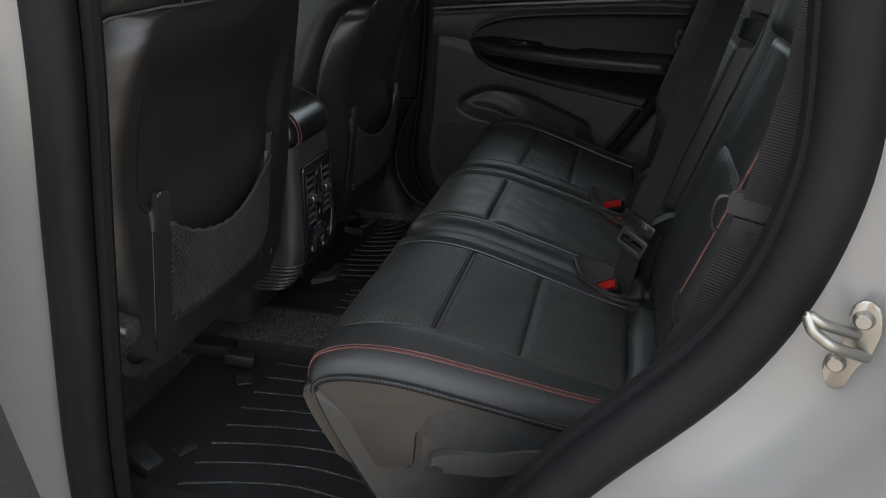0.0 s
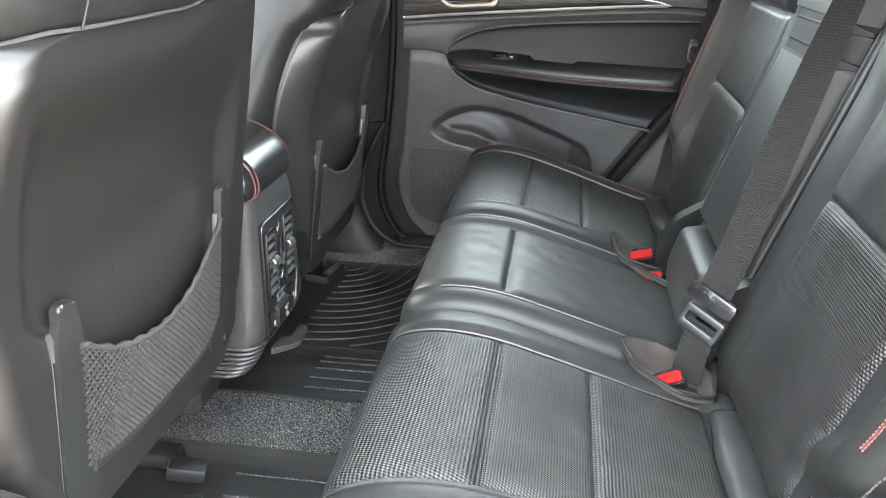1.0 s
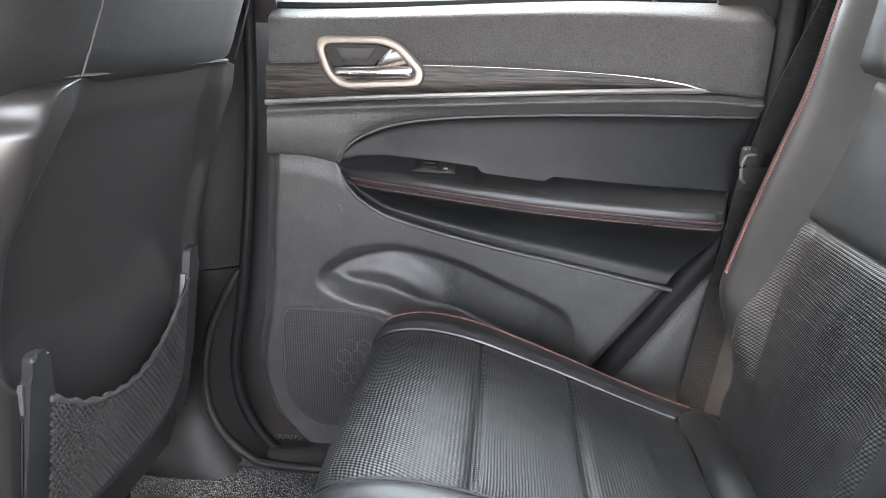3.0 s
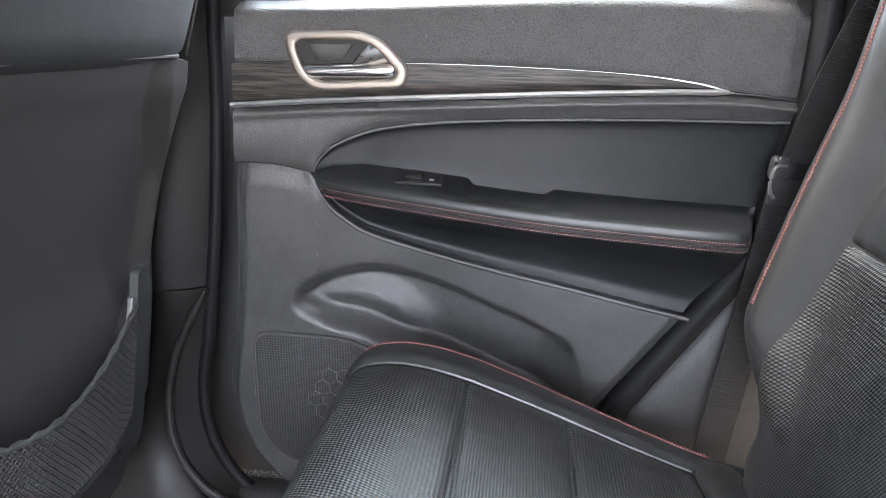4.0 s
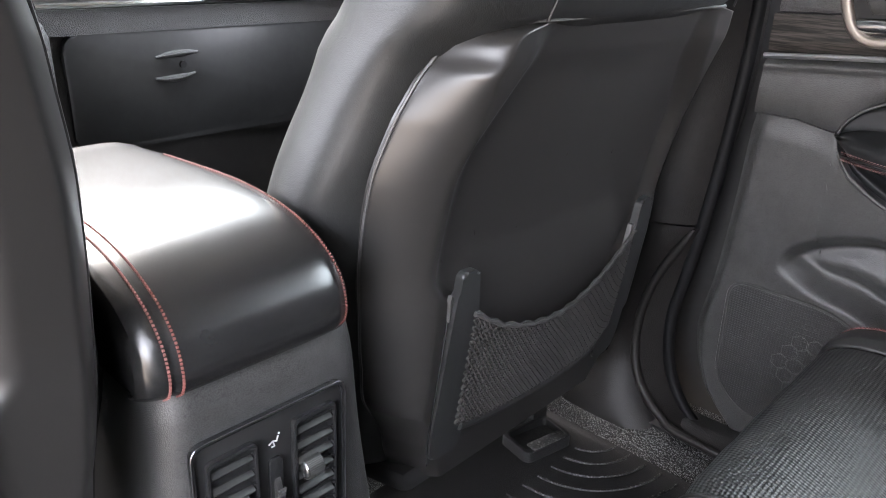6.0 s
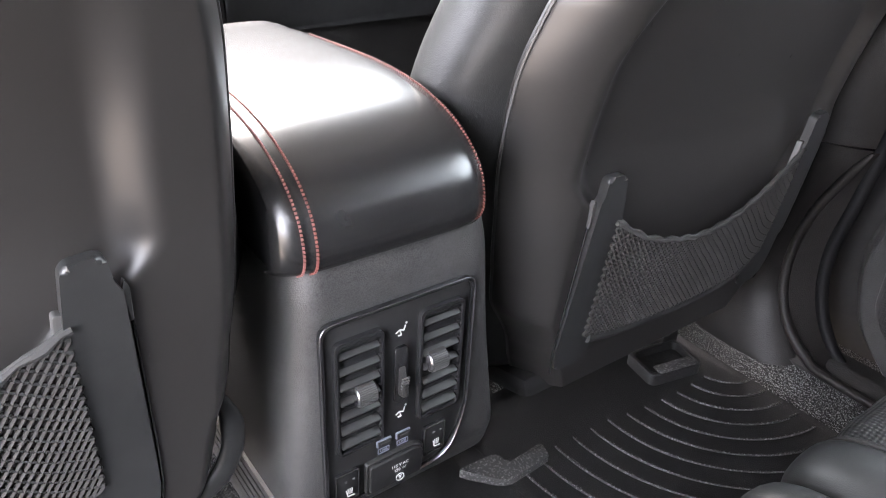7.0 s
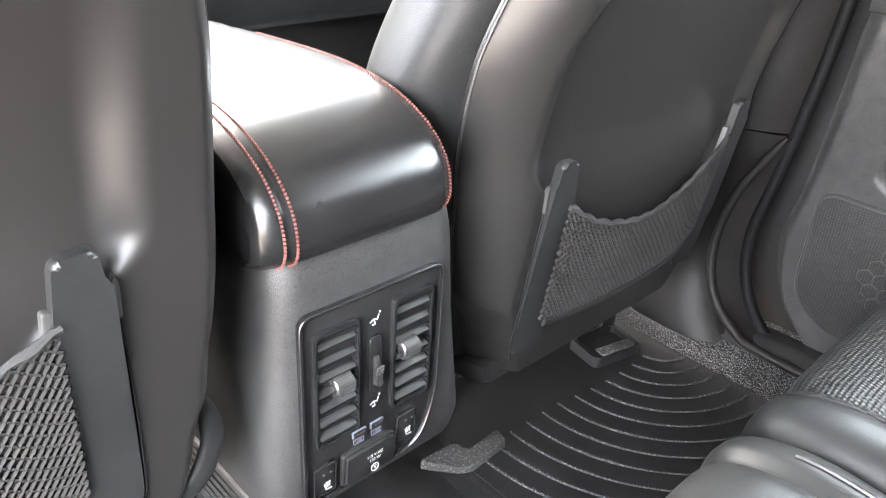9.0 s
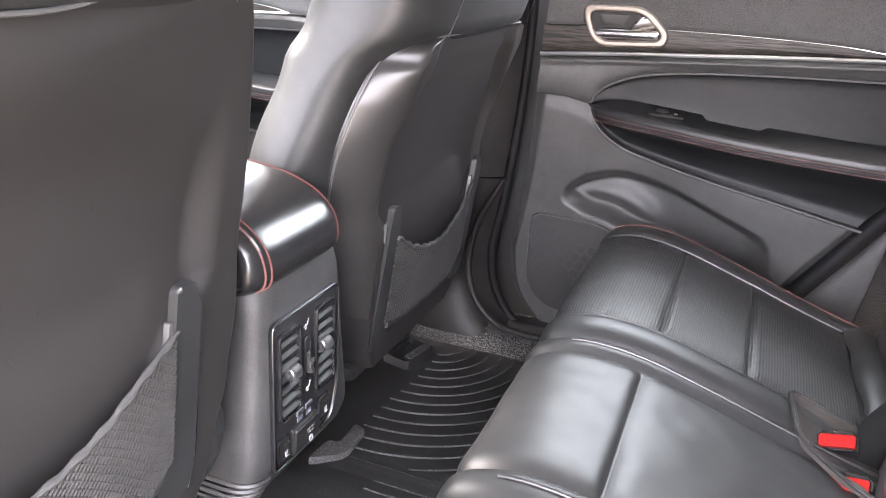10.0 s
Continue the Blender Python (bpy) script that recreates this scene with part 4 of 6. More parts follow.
def build_near_opening():
    pts = curve_pts([(x, 0, z) for x, z in APERTURE], 8, closed=True)
    n = len(pts)
    c = Vector((0.42, 0, 0.52))
    nor = []
    for i in range(n):
        w = (pts[(i + 1) % n] - pts[i - 1]).normalized()
        o = Vector((-w.z, 0, w.x))
        if o.dot(pts[i] - c) < 0:
            o = -o
        nor.append(o)
    prof = [(-0.004, -0.755), (0.004, -0.790), (0.012, -0.800), (0.030, -0.808), (0.060, -0.826), (0.090, -0.842), (0.105, -0.862), (0.110, -0.905), (0.118, -0.918), (0.30, -0.925)]
    bm = bmesh.new()
    rows = [[bm.verts.new((pts[i] + nor[i] * o) + Vector((0, y, 0))) for i in range(n)] for o, y in prof]
    for A, B in zip(rows, rows[1:]):
        for i in range(n):
            bm.faces.new((A[i], A[(i + 1) % n], B[(i + 1) % n], B[i]))
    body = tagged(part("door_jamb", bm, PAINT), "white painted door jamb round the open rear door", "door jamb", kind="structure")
    seal = [pts[i] + nor[i] * 0.006 + Vector((0, -0.797, 0)) for i in range(n)]
    tagged(part("door_seal", tube(seal, 0.027, 14, closed=True, up=(0, 1, 0), flat=0.8), RUBBER), "thick black rubber seal round the open doorway", "door seal", kind="structure")
    inner = [pts[i] + nor[i] * -0.012 + Vector((0, -0.765, 0)) for i in range(n)]
    tagged(part("door_seal", tube(inner, 0.012, 8, closed=True, up=(0, 1, 0)), RUBBER), "inner rubber lip of the doorway seal", "door seal", kind="structure")
    # near pillar trim, inside the opening
    def trim(u, v):
        z = lerp(0.02, 1.08, v)
        x1 = along([(0.02, 0.035), (0.215, 0.020), (0.5, 0.044), (0.77, 0.075), (1.08, 0.085)], z)
        a = 2 * u - 1
        return Vector((lerp(-0.20, x1, u), -0.735 - 0.022 * abs(a) ** 4, z))
    tagged(part("pillar_trim", sheet(20, 30, trim, back=(0, -0.04, 0)), PILLAR), "dark brown-black pillar trim beside the open doorway", "pillar trim", kind="structure")
    sill = sheet(40, 8, lambda u, v: Vector((lerp(-0.05, 0.5, u), lerp(-0.60, -0.76, v), 0.012 + 0.02 * smoothstep(0.0, 0.7, v))), back=(0, 0, -0.04))
    tagged(part("scuff_plate", sill, PLASTIC), "charcoal plastic scuff plate on the open door's sill", "scuff plate", kind="structure")
    # striker
    st = thing("door_striker", (0.826, -0.838, 0.54), "zinc-plated door striker bolted to the white jamb", "door striker")
    SN = Vector((-0.30, -0.95, 0.05)).normalized()
    SA = Vector((0.95, -0.30, 0.0)).normalized()
    SO = Vector((0.820, -0.838, 0.535))
    on = lambda p, q, d: SO + SA * p + Vector((0, 0, 1)) * q + SN * (d - 0.001)
    plate = round_poly([(-0.009, 0.026), (-0.001, 0.038), (0.012, 0.033), (0.016, 0.012), (0.013, -0.008), (0.005, -0.022), (-0.002, -0.046), (-0.013, -0.046), (-0.020, -0.026), (-0.013, -0.012), (-0.005, 0.0)], 0.006, 4)
    part("plate", slab(plate, on, 0.004, 0.0015), STEEL, st)
    e1, e2 = Vector((0.778, -0.856, 0.561)), Vector((0.789, -0.861, 0.545))
    loop = [on(0.000, 0.006, 0.003), e1.lerp(on(0.0, 0.006, 0.02), 0.3), e1, e1.lerp(e2, 0.5) + Vector((-0.003, -0.002, -0.001)), e2, e2.lerp(on(0.010, -0.012, 0.02), 0.3), on(0.010, -0.012, 0.003)]
    part("loop", tube(curve_pts([tuple(p) for p in loop], 5), 0.0045, 10), STEEL, st)
    for p, q in ((0.002, 0.020), (-0.010, -0.022)):
        part("bolt", tube([on(p, q, 0.003), on(p, q, 0.008), on(p, q, 0.010)], lambda t: 0.0085 - 0.003 * t, 14), STEEL, st)
    # the open door, swung forward
    od = thing("car_door", (0.03, -0.94, 0.0), "open rear car door swung wide, black inner trim", "car door")
    M = Matrix.Translation((0.055, -0.935, 0.0)) @ pose(0, 0, 0, 0, 0, -4)
    skin = box((0, 0, 0), (0.07, 0.86, 0.80), 0.03)
    for v in skin.verts:
        v.co = M @ (v.co + Vector((-0.04, -0.45, 0.34)))
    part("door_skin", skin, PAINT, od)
    trim2 = sheet(20, 20, lambda u, v: M @ Vector((0.030 + 0.035 * smoothstep(0.75, 0.35, v), -0.012 - 0.80 * u, lerp(-0.02, 0.70, v))), back=(-0.03, 0, 0))
    part("inner_trim", trim2, PLASTIC, od)


# ---- front seats ----
SHELL_X = [(0.10, -0.045), (0.165, -0.030), (0.24, -0.016), (0.39, 0.004), (0.46, 0.010), (0.56, 0.034), (0.687, 0.080), (0.80, 0.118), (1.0, 0.18)]
SHELL_HW = [(0.150, 0.178), (0.195, 0.198), (0.225, 0.207), (0.262, 0.226), (0.295, 0.252), (0.33, 0.268), (0.39, 0.277), (0.54, 0.284), (0.60, 0.274), (0.618, 0.268), (0.645, 0.256), (0.665, 0.240), (0.676, 0.224), (0.683, 0.203), (0.688, 0.165)]
SHELL_LOW = 0.160


def front_seat(yc, dx, dz, outer):
    seat = thing("front_seat", (-0.30 + dx, yc, 0.0), "black leather front seat with a plastic back shell and net pocket", "car seat", "front seats")

    def W(x, d, z):
        return Vector((x + dx, yc + d, z + dz))

    def body(u, v):
        a = 2 * math.pi * u
        z = lerp(0.14, 0.96, v)
        bw = along([(0.14, 0.235), (0.22, 0.255), (0.3, 0.296), (0.45, 0.314), (0.53, 0.306), (0.60, 0.285), (0.65, 0.270), (0.69, 0.259), (0.78, 0.250), (0.95, 0.24)], z)
        fl = 0.018 * smoothstep(0.655, 0.70, z)
        hd = 0.105
        cx = along(SHELL_X, z) - 0.120 + fl
        pinch = smoothstep(0, 0.05, v) ** 0.5 * smoothstep(1.0, 0.95, v) ** 0.5
        ca, sa = math.cos(a), math.sin(a)
        e = 2 / lerp(2.6, 3.6, smoothstep(0.60, 0.72, z))
        px = math.copysign(abs(ca) ** e, ca) * hd * (0.55 + 0.45 * pinch)
        py = math.copysign(abs(sa) ** e, sa) * bw * (0.8 + 0.2 * pinch)
        if outer < 0 and py > 0:
            py *= lerp(1.0, 0.90, smoothstep(0.36, 0.56, z)) * lerp(1.0, 1.07, smoothstep(0.62, 0.72, z))
        if px > 0:
            px *= lerp(0.72 if outer < 0 else 0.84, 1.0, smoothstep(0.655, 0.70, z))
        wr = 0.0025 * noise.noise(Vector((px * 20, py * 16, z * 13 + outer)))
        return W(cx + px + wr, py, z)
    part("backrest", sheet(72, 60, body), LEATHER_FRONT, seat, "grained black leather backrest")

    def shell(u, v):
        z = lerp(SHELL_LOW, 0.688, v)
        a = 2 * u - 1
        hw = along(SHELL_HW, z)
        if outer > 0 or a < 0:
            hw -= 0.020 * smoothstep(0.26, 0.34, z) * smoothstep(0.688, 0.655, z)
        d = math.copysign(abs(a) ** 0.85, a) * hw
        if outer < 0 and d > 0:
            k = lerp(1.20, 0.98, smoothstep(0.20, 0.34, z)) * lerp(1.0, 0.968, smoothstep(0.40, 0.62, z))
            d *= k
            hw *= k
        if outer > 0 and d > 0:
            k = lerp(1.0, 1.16, smoothstep(0.60, 0.684, z))
            d *= k
            hw *= k
        wide = min(0.058, max(0.030, hw - 0.205))
        drop = 0.074 if outer < 0 else 0.056
        if outer < 0 and d > 0:
            wide, drop = 0.022, 0.034
        elif outer < 0:
            k = lerp(1.10, 1.16, smoothstep(0.56, 0.67, z))
            d *= k
            hw *= k
            wide, drop = 0.045, 0.050
        over = max(0.0, (abs(d) - hw + wide) / wide)
        x = along(SHELL_X, z) + 0.002 - drop * over ** 1.6 * smoothstep(0.690, 0.672, z) ** 0.5 - 0.006 * smoothstep(0.93, 1.0, v)
        # recessed field: wide above the hooks, narrow between them
        e = lerp(0.150, 0.222, smoothstep(0.372, 0.448, z))
        slope = lerp(0.020, 0.035, smoothstep(0.372, 0.448, z))
        upper = 0.655 - 0.05 * smoothstep(0.0, 0.2, d) if outer < 0 else 0.725
        if outer > 0:
            e -= 0.050 * smoothstep(0.54, 0.68, z)
        dish = -0.018 * lerp(0.35, 1.0, smoothstep(0.360, 0.470, z)) * smoothstep(0.0, slope, e - abs(d)) * smoothstep(0.21, 0.25, z) * smoothstep(upper, upper - 0.10, z)
        return W(x + dish, d, z + (0.045 * smoothstep(0.0, 0.22, d) * smoothstep(0.50, 0.68, z) if outer < 0 else 0.0))
    part("back_shell", sheet(210, 190, shell, back=(-0.007, 0, 0)), SHELL, seat, "smooth charcoal plastic back shell, lightly scratched")
    rim = [shell(0.0, i / 60) + Vector((0.0, 0, 0)) for i in range(61)] + [shell(i / 30, 1.0) for i in range(1, 30)] + [shell(1.0, 1 - i / 60) for i in range(61)]
    # Grey paler than the shell stands in for the piping's specular line.
    part("piping", tube([p + Vector((0.0045 * smoothstep(0.640, 0.684, p.z - dz) - 0.001, 0, 0.001)) for p in rim], 0.0019, 6, up=(1, 0, 0)), HOOK_GREY, seat)
    for s in (-1, 1):
        pipe = [W(along(SHELL_X, z) + 0.006, s * along([(0.688, 0.175), (0.74, 0.168), (0.9, 0.160)], z), z) for z in [0.69 + 0.2 * i / 12 for i in range(13)]]
        part("seam", tube(pipe, 0.0012, 6, up=(1, 0, 0)), MATT, seat)

    rng = random.Random(11 + outer)
    for _ in range(9):
        u0, v0 = rng.uniform(0.15, 0.85), rng.uniform(0.35, 0.9)
        du, dv = rng.uniform(-0.006, 0.006), rng.uniform(0.004, 0.014)
        part("nick", tube([shell(u0 + du * k, v0 + dv * k) + Vector((0.0004, 0, 0)) for k in (0, 0.5, 1)], lambda t: 0.00035 * math.sin(math.pi * (0.1 + 0.8 * t)), 5, up=(1, 0, 0)), KNOB, seat)

    # net pocket: hook bars either side, elastic rim, diamond net
    bar_line = [(0.139, 0.212), (0.139, 0.250), (0.152, 0.390), (0.159, 0.447), (0.1835, 0.449), (0.1855, 0.429), (0.1895, 0.422), (0.1925, 0.233), (0.186, 0.204), (0.150, 0.202)]
    bar = round_poly(bar_line, [0.012, 0.05, 0.05, 0.008, 0.008, 0.003, 0.004, 0.02, 0.012, 0.01], 8)
    for s in (-1, 1):
        on_shell = lambda p, q, d: W(along(SHELL_X, q) + 0.001 + d * lerp(0.35, 0.85, smoothstep(0.24, 0.44, q)), s * p, q)
        h = part("coat_hook", slab(bar if s > 0 else bar[::-1], on_shell, 0.012, 0.0042, 3, flat_top=True), HOOK, seat, "moulded black hook bar beside the net")
        clip = round_poly([(0.146, 0.372), (0.156, 0.374), (0.160, 0.414), (0.150, 0.416)], 0.003, 3)
        part("net_clip", slab(clip if s > 0 else clip[::-1], on_shell, 0.008, 0.002, 2), HOOK_GREY, h)
        lip = round_poly([(0.1905, 0.395), (0.1935, 0.395), (0.1940, 0.420), (0.1915, 0.426), (0.1895, 0.419)], 0.002, 3)
        # Lip in a paler grey than the bar, in place of its highlight.
        part("hook_lip", slab(lip if s > 0 else lip[::-1], on_shell, 0.006, 0.0012, 2), HOOK_GREY, h)
        pit = round_rect(0.1845, 0.1895, 0.413, 0.421, 0.0022, 4)
        # Dark raised plate in place of the shade in a small notch.
        part("notch_shade", slab(pit if s > 0 else pit[::-1], on_shell, 0.003, 0.0), GLOSS, h)
        part("shell_seam", tube([W(along(SHELL_X, z) + 0.0030, s * along([(0.20, 0.188), (0.233, 0.1940), (0.407, 0.1925)], z), z) for z in [0.20 + 0.205 * i / 12 for i in range(13)]], 0.0011, 6, up=(1, 0, 0)), GLOSS, seat)
    top = [(-0.156, 0.394), (-0.11, 0.366), (-0.05, 0.350), (0.0, 0.350), (0.06, 0.366), (0.11, 0.388), (0.156, 0.404)]
    low = [(-0.156, 0.246), (-0.10, 0.234), (0.0, 0.226), (0.08, 0.228), (0.12, 0.236), (0.156, 0.262)]

    def net(d, k):
        z = lerp(along(low, d), along(top, d), k)
        bulge = 0.007 + 0.016 * k * (1 - (d / 0.165) ** 2)
        return W(along(SHELL_X, z) + bulge, d, z)
    bm = bmesh.new()
    R, C = 30, 38
    for r in range(R + 1):
        line = []
        for i in range(2 * C + 1):
            zig = (0.5 if (i + r) % 2 == 0 else -0.5) * 0.86
            k = min(1.0, max(0.0, (r + zig) / R))
            line.append(net(lerp(-0.156, 0.156, i / (2 * C)), k))
        tube(line, 0.0019, 5, up=(1, 0, 0), bm=bm, flat=1.1)
    hem = [net(lerp(-0.145, 0.145, i / 40), 0.0) + Vector((-0.003, 0, -0.006)) for i in range(41)]
    part("pocket_border", tube(hem, 0.0060, 8, flat=0.7, up=(1, 0, 0)), HOOK, seat, "moulded lower border of the net pocket")
    part("net_pocket", bm, NET, seat, "stretched black net")
    cord = [net(lerp(-0.158, 0.158, i / 60), 1.0) + Vector((0.001, 0, 0.001 * math.sin(i * 1.3))) for i in range(61)]
    part("net_cord", tube(cord, lambda t: 0.0032 + 0.0007 * math.sin(t * 75), 8, up=(1, 0, 0)), CORD, seat, "gathered elastic hem")

    # cushion, side covers, rails
    def cushion(u, v):
        a = 2 * math.pi * u
        e = 2 / 4.0
        ca, sa = math.cos(a), math.sin(a)
        r = (1 - abs(2 * v - 1) ** 5) ** 0.35
        return W(-0.36 + math.copysign(abs(ca) ** e, ca) * 0.25 * (0.9 + 0.1 * r), math.copysign(abs(sa) ** e, sa) * 0.27 * (0.88 + 0.12 * r), lerp(0.14, 0.34, v))
    part("seat_cushion", sheet(48, 20, cushion), LEATHER, seat)
    part("cushion_cap", box(W(-0.36, 0, 0.325), (0.40, 0.44, 0.02), 0.009), LEATHER, seat)
    for s in (-1, 1):
        if s == outer and outer < 0:
            cov = round_poly([(-0.42, 0.09), (-0.075, 0.09), (-0.030, 0.190), (0.010, 0.245), (0.045, 0.290), (0.047, 0.315), (-0.020, 0.332), (-0.09, 0.32), (-0.16, 0.24), (-0.42, 0.22)], [0.02, 0.03, 0.05, 0.03, 0.008, 0.008, 0.02, 0.03, 0.03, 0.03], 4)
            c = part("side_cover", slab(cov, lambda a, b, d: W(a - 0.030, s * (0.262 + d), b - 0.016), 0.032, 0.010, 4, flat_top=True), COVER_GREY, seat, "moulded recliner side cover")
            part("recliner_cap", tube([W(-0.075, s * 0.292, 0.235), W(-0.075, s * 0.298, 0.235), W(-0.075, s * 0.302, 0.235)], lambda t: 0.036 - 0.010 * t, 18, up=(0, 0, 1)), COVER_GREY, c)
        rail = box((-0.44 + dx, yc + s * 0.20, 0.020), (0.62, 0.040, 0.030), 0.006)
        part("rail", rail, MATT, seat)
        if outer < 0:
            part("rail_foot", box((-0.100 + dx, yc + s * 0.165, 0.026), (0.060, 0.036, 0.026), 0.005, 2, rot=pose(0, 0, 0, 0, 16, s * 20)), MATT, seat, "dusty plastic rail end cap")
            part("rail_tongue", box((-0.062 + dx, yc + s * 0.108, 0.014), (0.028, 0.036, 0.008), 0.004, 2, rot=pose(0, 0, 0, 0, 6, s * 30)), MAT_RUBBER, seat)
        part("frame_leg", box((-0.26 + dx, yc + s * 0.20, 0.08 + dz / 2), (0.05, 0.03, 0.10 + dz), 0.006), MATT, seat)
    if outer < 0:
        half = [(0.243, 0.290, -0.040), (0.255, 0.256, -0.036), (0.254, 0.224, -0.034), (0.234, 0.193, -0.034), (0.190, 0.176, -0.040), (0.09, 0.168, -0.052)]
        ring = [W(x, d, z) for d, z, x in half] + [W(x, -d, z) for d, z, x in half[::-1]]
        part("lower_trim", tube(curve_pts(ring, 6), lambda t: 0.0100 * min(1.0, 0.15 + 7 * min(t, 1 - t)), 12, flat=0.6, up=(1, 0, 0)), HOOK, seat, "curved plastic trim under the back shell")
    part("under_pan", box(W(-0.14, 0, 0.140), (0.20, 0.40, 0.03), 0.012, rot=pose(0, 0, 0, 0, -14, 0)), MATT, seat)
    # head restraint
    def hr(u, v):
        a = 2 * math.pi * u
        z = lerp(0.93, 1.10, v)
        r = (1 - abs(2 * v - 1) ** 4) ** 0.4 + 0.02
        return W(0.12 + 0.055 * math.cos(a) * r, 0.13 * math.copysign(abs(math.sin(a)) ** 0.7, math.sin(a)) * r, z)
    h = part("headrest", sheet(32, 16, hr), LEATHER, seat)
    for s in (-1, 1):
        part("headrest_post", tube([W(0.10, s * 0.06, 0.84), W(0.115, s * 0.06, 0.96)], 0.006, 8, up=(0, 1, 0)), CHROME, seat)
    return seat


# ---- centre console ----
def text_mesh(name, words, size, place, material, parent):
    cu = bpy.data.curves.new(name, "FONT")
    cu.body, cu.size, cu.align_x, cu.align_y, cu.extrude = words, size, "CENTER", "CENTER", 0.0001
    tmp = bpy.data.objects.new("tmp", cu)
    me = bpy.data.meshes.new_from_object(tmp)
    bm = bmesh.new()
    bm.from_mesh(me)
    for v in bm.verts:
        v.co = Vector(place(v.co.x, v.co.y, v.co.z))
    bpy.data.objects.remove(tmp)
    return part(name, bm, material, parent, smooth=False)


REAR_X = [(0.0, -0.150), (0.07, -0.135), (0.105, -0.100), (0.122, -0.045), (0.18, -0.006), (0.22, -0.001), (0.39, 0.003), (0.43, 0.000)]
CON_HW = [(0.0, 0.105), (0.10, 0.112), (0.125, 0.138), (0.18, 0.130), (0.32, 0.108), (0.43, 0.098)]


def build_console():
    con = thing("centre_console", (-0.2, 0, 0.0), "charcoal centre console with rear air vents and padded lid", "car console")

    def body(u, v):
        z = lerp(-0.005, 0.432, v)
        xr, hw = along(REAR_X, z), along(CON_HW, z)
        r = 0.030
        L = 0.62
        t = u * 2 - 1
        s = 1 if t > 0 else -1
        t = abs(t)
        if s < 0:
            hw -= along([(0.0, 0.020), (0.12, 0.026), (0.18, 0.023), (0.32, 0.011), (0.44, 0.005)], z)
        # rear face, rounded corner, then the flank
        if t < 0.30:
            y, x = t / 0.30 * (hw - r), xr
        elif t < 0.52:
            a = (t - 0.30) / 0.22 * math.pi / 2
            y, x = hw - r + r * math.sin(a), xr - r + r * math.cos(a)
        else:
            k = (t - 0.52) / 0.48
            y, x = hw, lerp(xr - r, -L, k)
        if v > 0.97:
            x -= 0.003 * (v - 0.97) / 0.03
        return Vector((x, s * y, z))
    part("body", sheet(81, 50, body), PLASTIC_GREY, con, "grained charcoal plastic body")
    # padded lid
    LIDX = curve_pts([(-0.006, 0, 0.430), (0.008, 0, 0.440), (0.012, 0, 0.458), (0.004, 0, 0.484), (-0.022, 0, 0.508), (-0.070, 0, 0.526), (-0.14, 0, 0.534), (-0.24, 0, 0.532), (-0.36, 0, 0.525), (-0.40, 0, 0.515), (-0.405, 0, 0.44)], 6)
    nl = len(LIDX) - 1

    def lid(u, v):
        p = LIDX[int(round(v * nl))]
        a = 2 * u - 1
        w = math.copysign(abs(a) ** 0.8, a)
        y = lerp(-0.104, 0.086, (w + 1) / 2)
        drop = abs(a) ** 7
        q = Vector((-0.15, 0, 0.45))
        k = 1 - 0.10 * drop
        groove = 0.0022 * math.exp(-((y + 0.0813) / 0.0025) ** 2) + 0.0016 * math.exp(-((y - 0.073) / 0.003) ** 2)
        n = (p - q).normalized()
        p2 = q + (p - q) * k - n * groove
        if abs(a) > 0.999:
            p2 = q + (p - q) * 0.80 if p.z > 0.47 else q + (p - q) * 0.88
        return Vector((p2.x, y, p2.z if p2.z > 0.428 else 0.428))
    lo = part("lid", sheet(60, nl + 1, lid, lu=0.2, lv=0.6), LID_LEATHER, con, "padded black leather lid with red double stitching")

    side = [(-0.15 + (p.x + 0.15) * 0.875, 0.45 + (p.z - 0.45) * 0.875) for p in LIDX[::2]]
    side = [(p, max(q, 0.424)) for p, q in side]
    for y0, d0 in ((-0.1015, 1), (0.0835, -1)):
        part("lid_side", slab(side, lambda p, q, d: (p, y0 + d0 * (0.012 - d), q), 0.012, 0.004, 2), LID_LEATHER, lo)

    def on_lid(y, lift=0.0006):
        out = []
        q = Vector((-0.15, 0, 0.45))
        for p in LIDX[2:46]:
            n = (p - q).normalized()
            aw = (y + 0.104) / 0.19 * 2 - 1
            a = math.copysign(abs(aw) ** 1.25, aw)
            out.append(q + (p - q) * (1 - 0.10 * abs(a) ** 7) + n * lift + Vector((0, y, 0)))
        return out
    for y, mt in ((-0.0860, THREAD_PALE), (-0.0765, THREAD_RED), (0.0775, THREAD_RED)):
        part("stitching", stitches(on_lid(y), 0.0032, 0.00088, up=(0.7, 0, 0.7)), mt, lo, "row of red stitches")
    # vent panel
    P = lambda a, b, d: (along(REAR_X, b) + 0.0005 + d, a, b)
    out = round_poly([(-0.078, 0.389), (0.071, 0.389), (0.071, 0.235), (0.050, 0.182), (-0.078, 0.182)], [0.012, 0.012, 0.03, 0.03, 0.012], 5)
    inn = round_poly([(-0.0745, 0.3855), (0.0675, 0.3855), (0.0675, 0.236), (0.048, 0.1855), (-0.0745, 0.1855)], [0.010, 0.010, 0.028, 0.028, 0.010], 5)
    panel = part("vent_panel", slab(inn, P, 0.0025, 0.0008), MATT, con, "matt black vent and switch panel")
    part("panel_rim", slab(out, P, 0.006, 0.0018, 2, hole=inn), GLOSS, panel, "gloss black rim")
    # Highlight along the gloss rim, added as a thin metal tube.
    part("rim_highlight", tube([Vector(P(p, q, 0.0057)) for p, q in out], 0.0007, 6, closed=True, up=(1, 0, 0)), GLINT_CHEEK_METAL, panel, "thin metal line standing in for the rim's highlight")
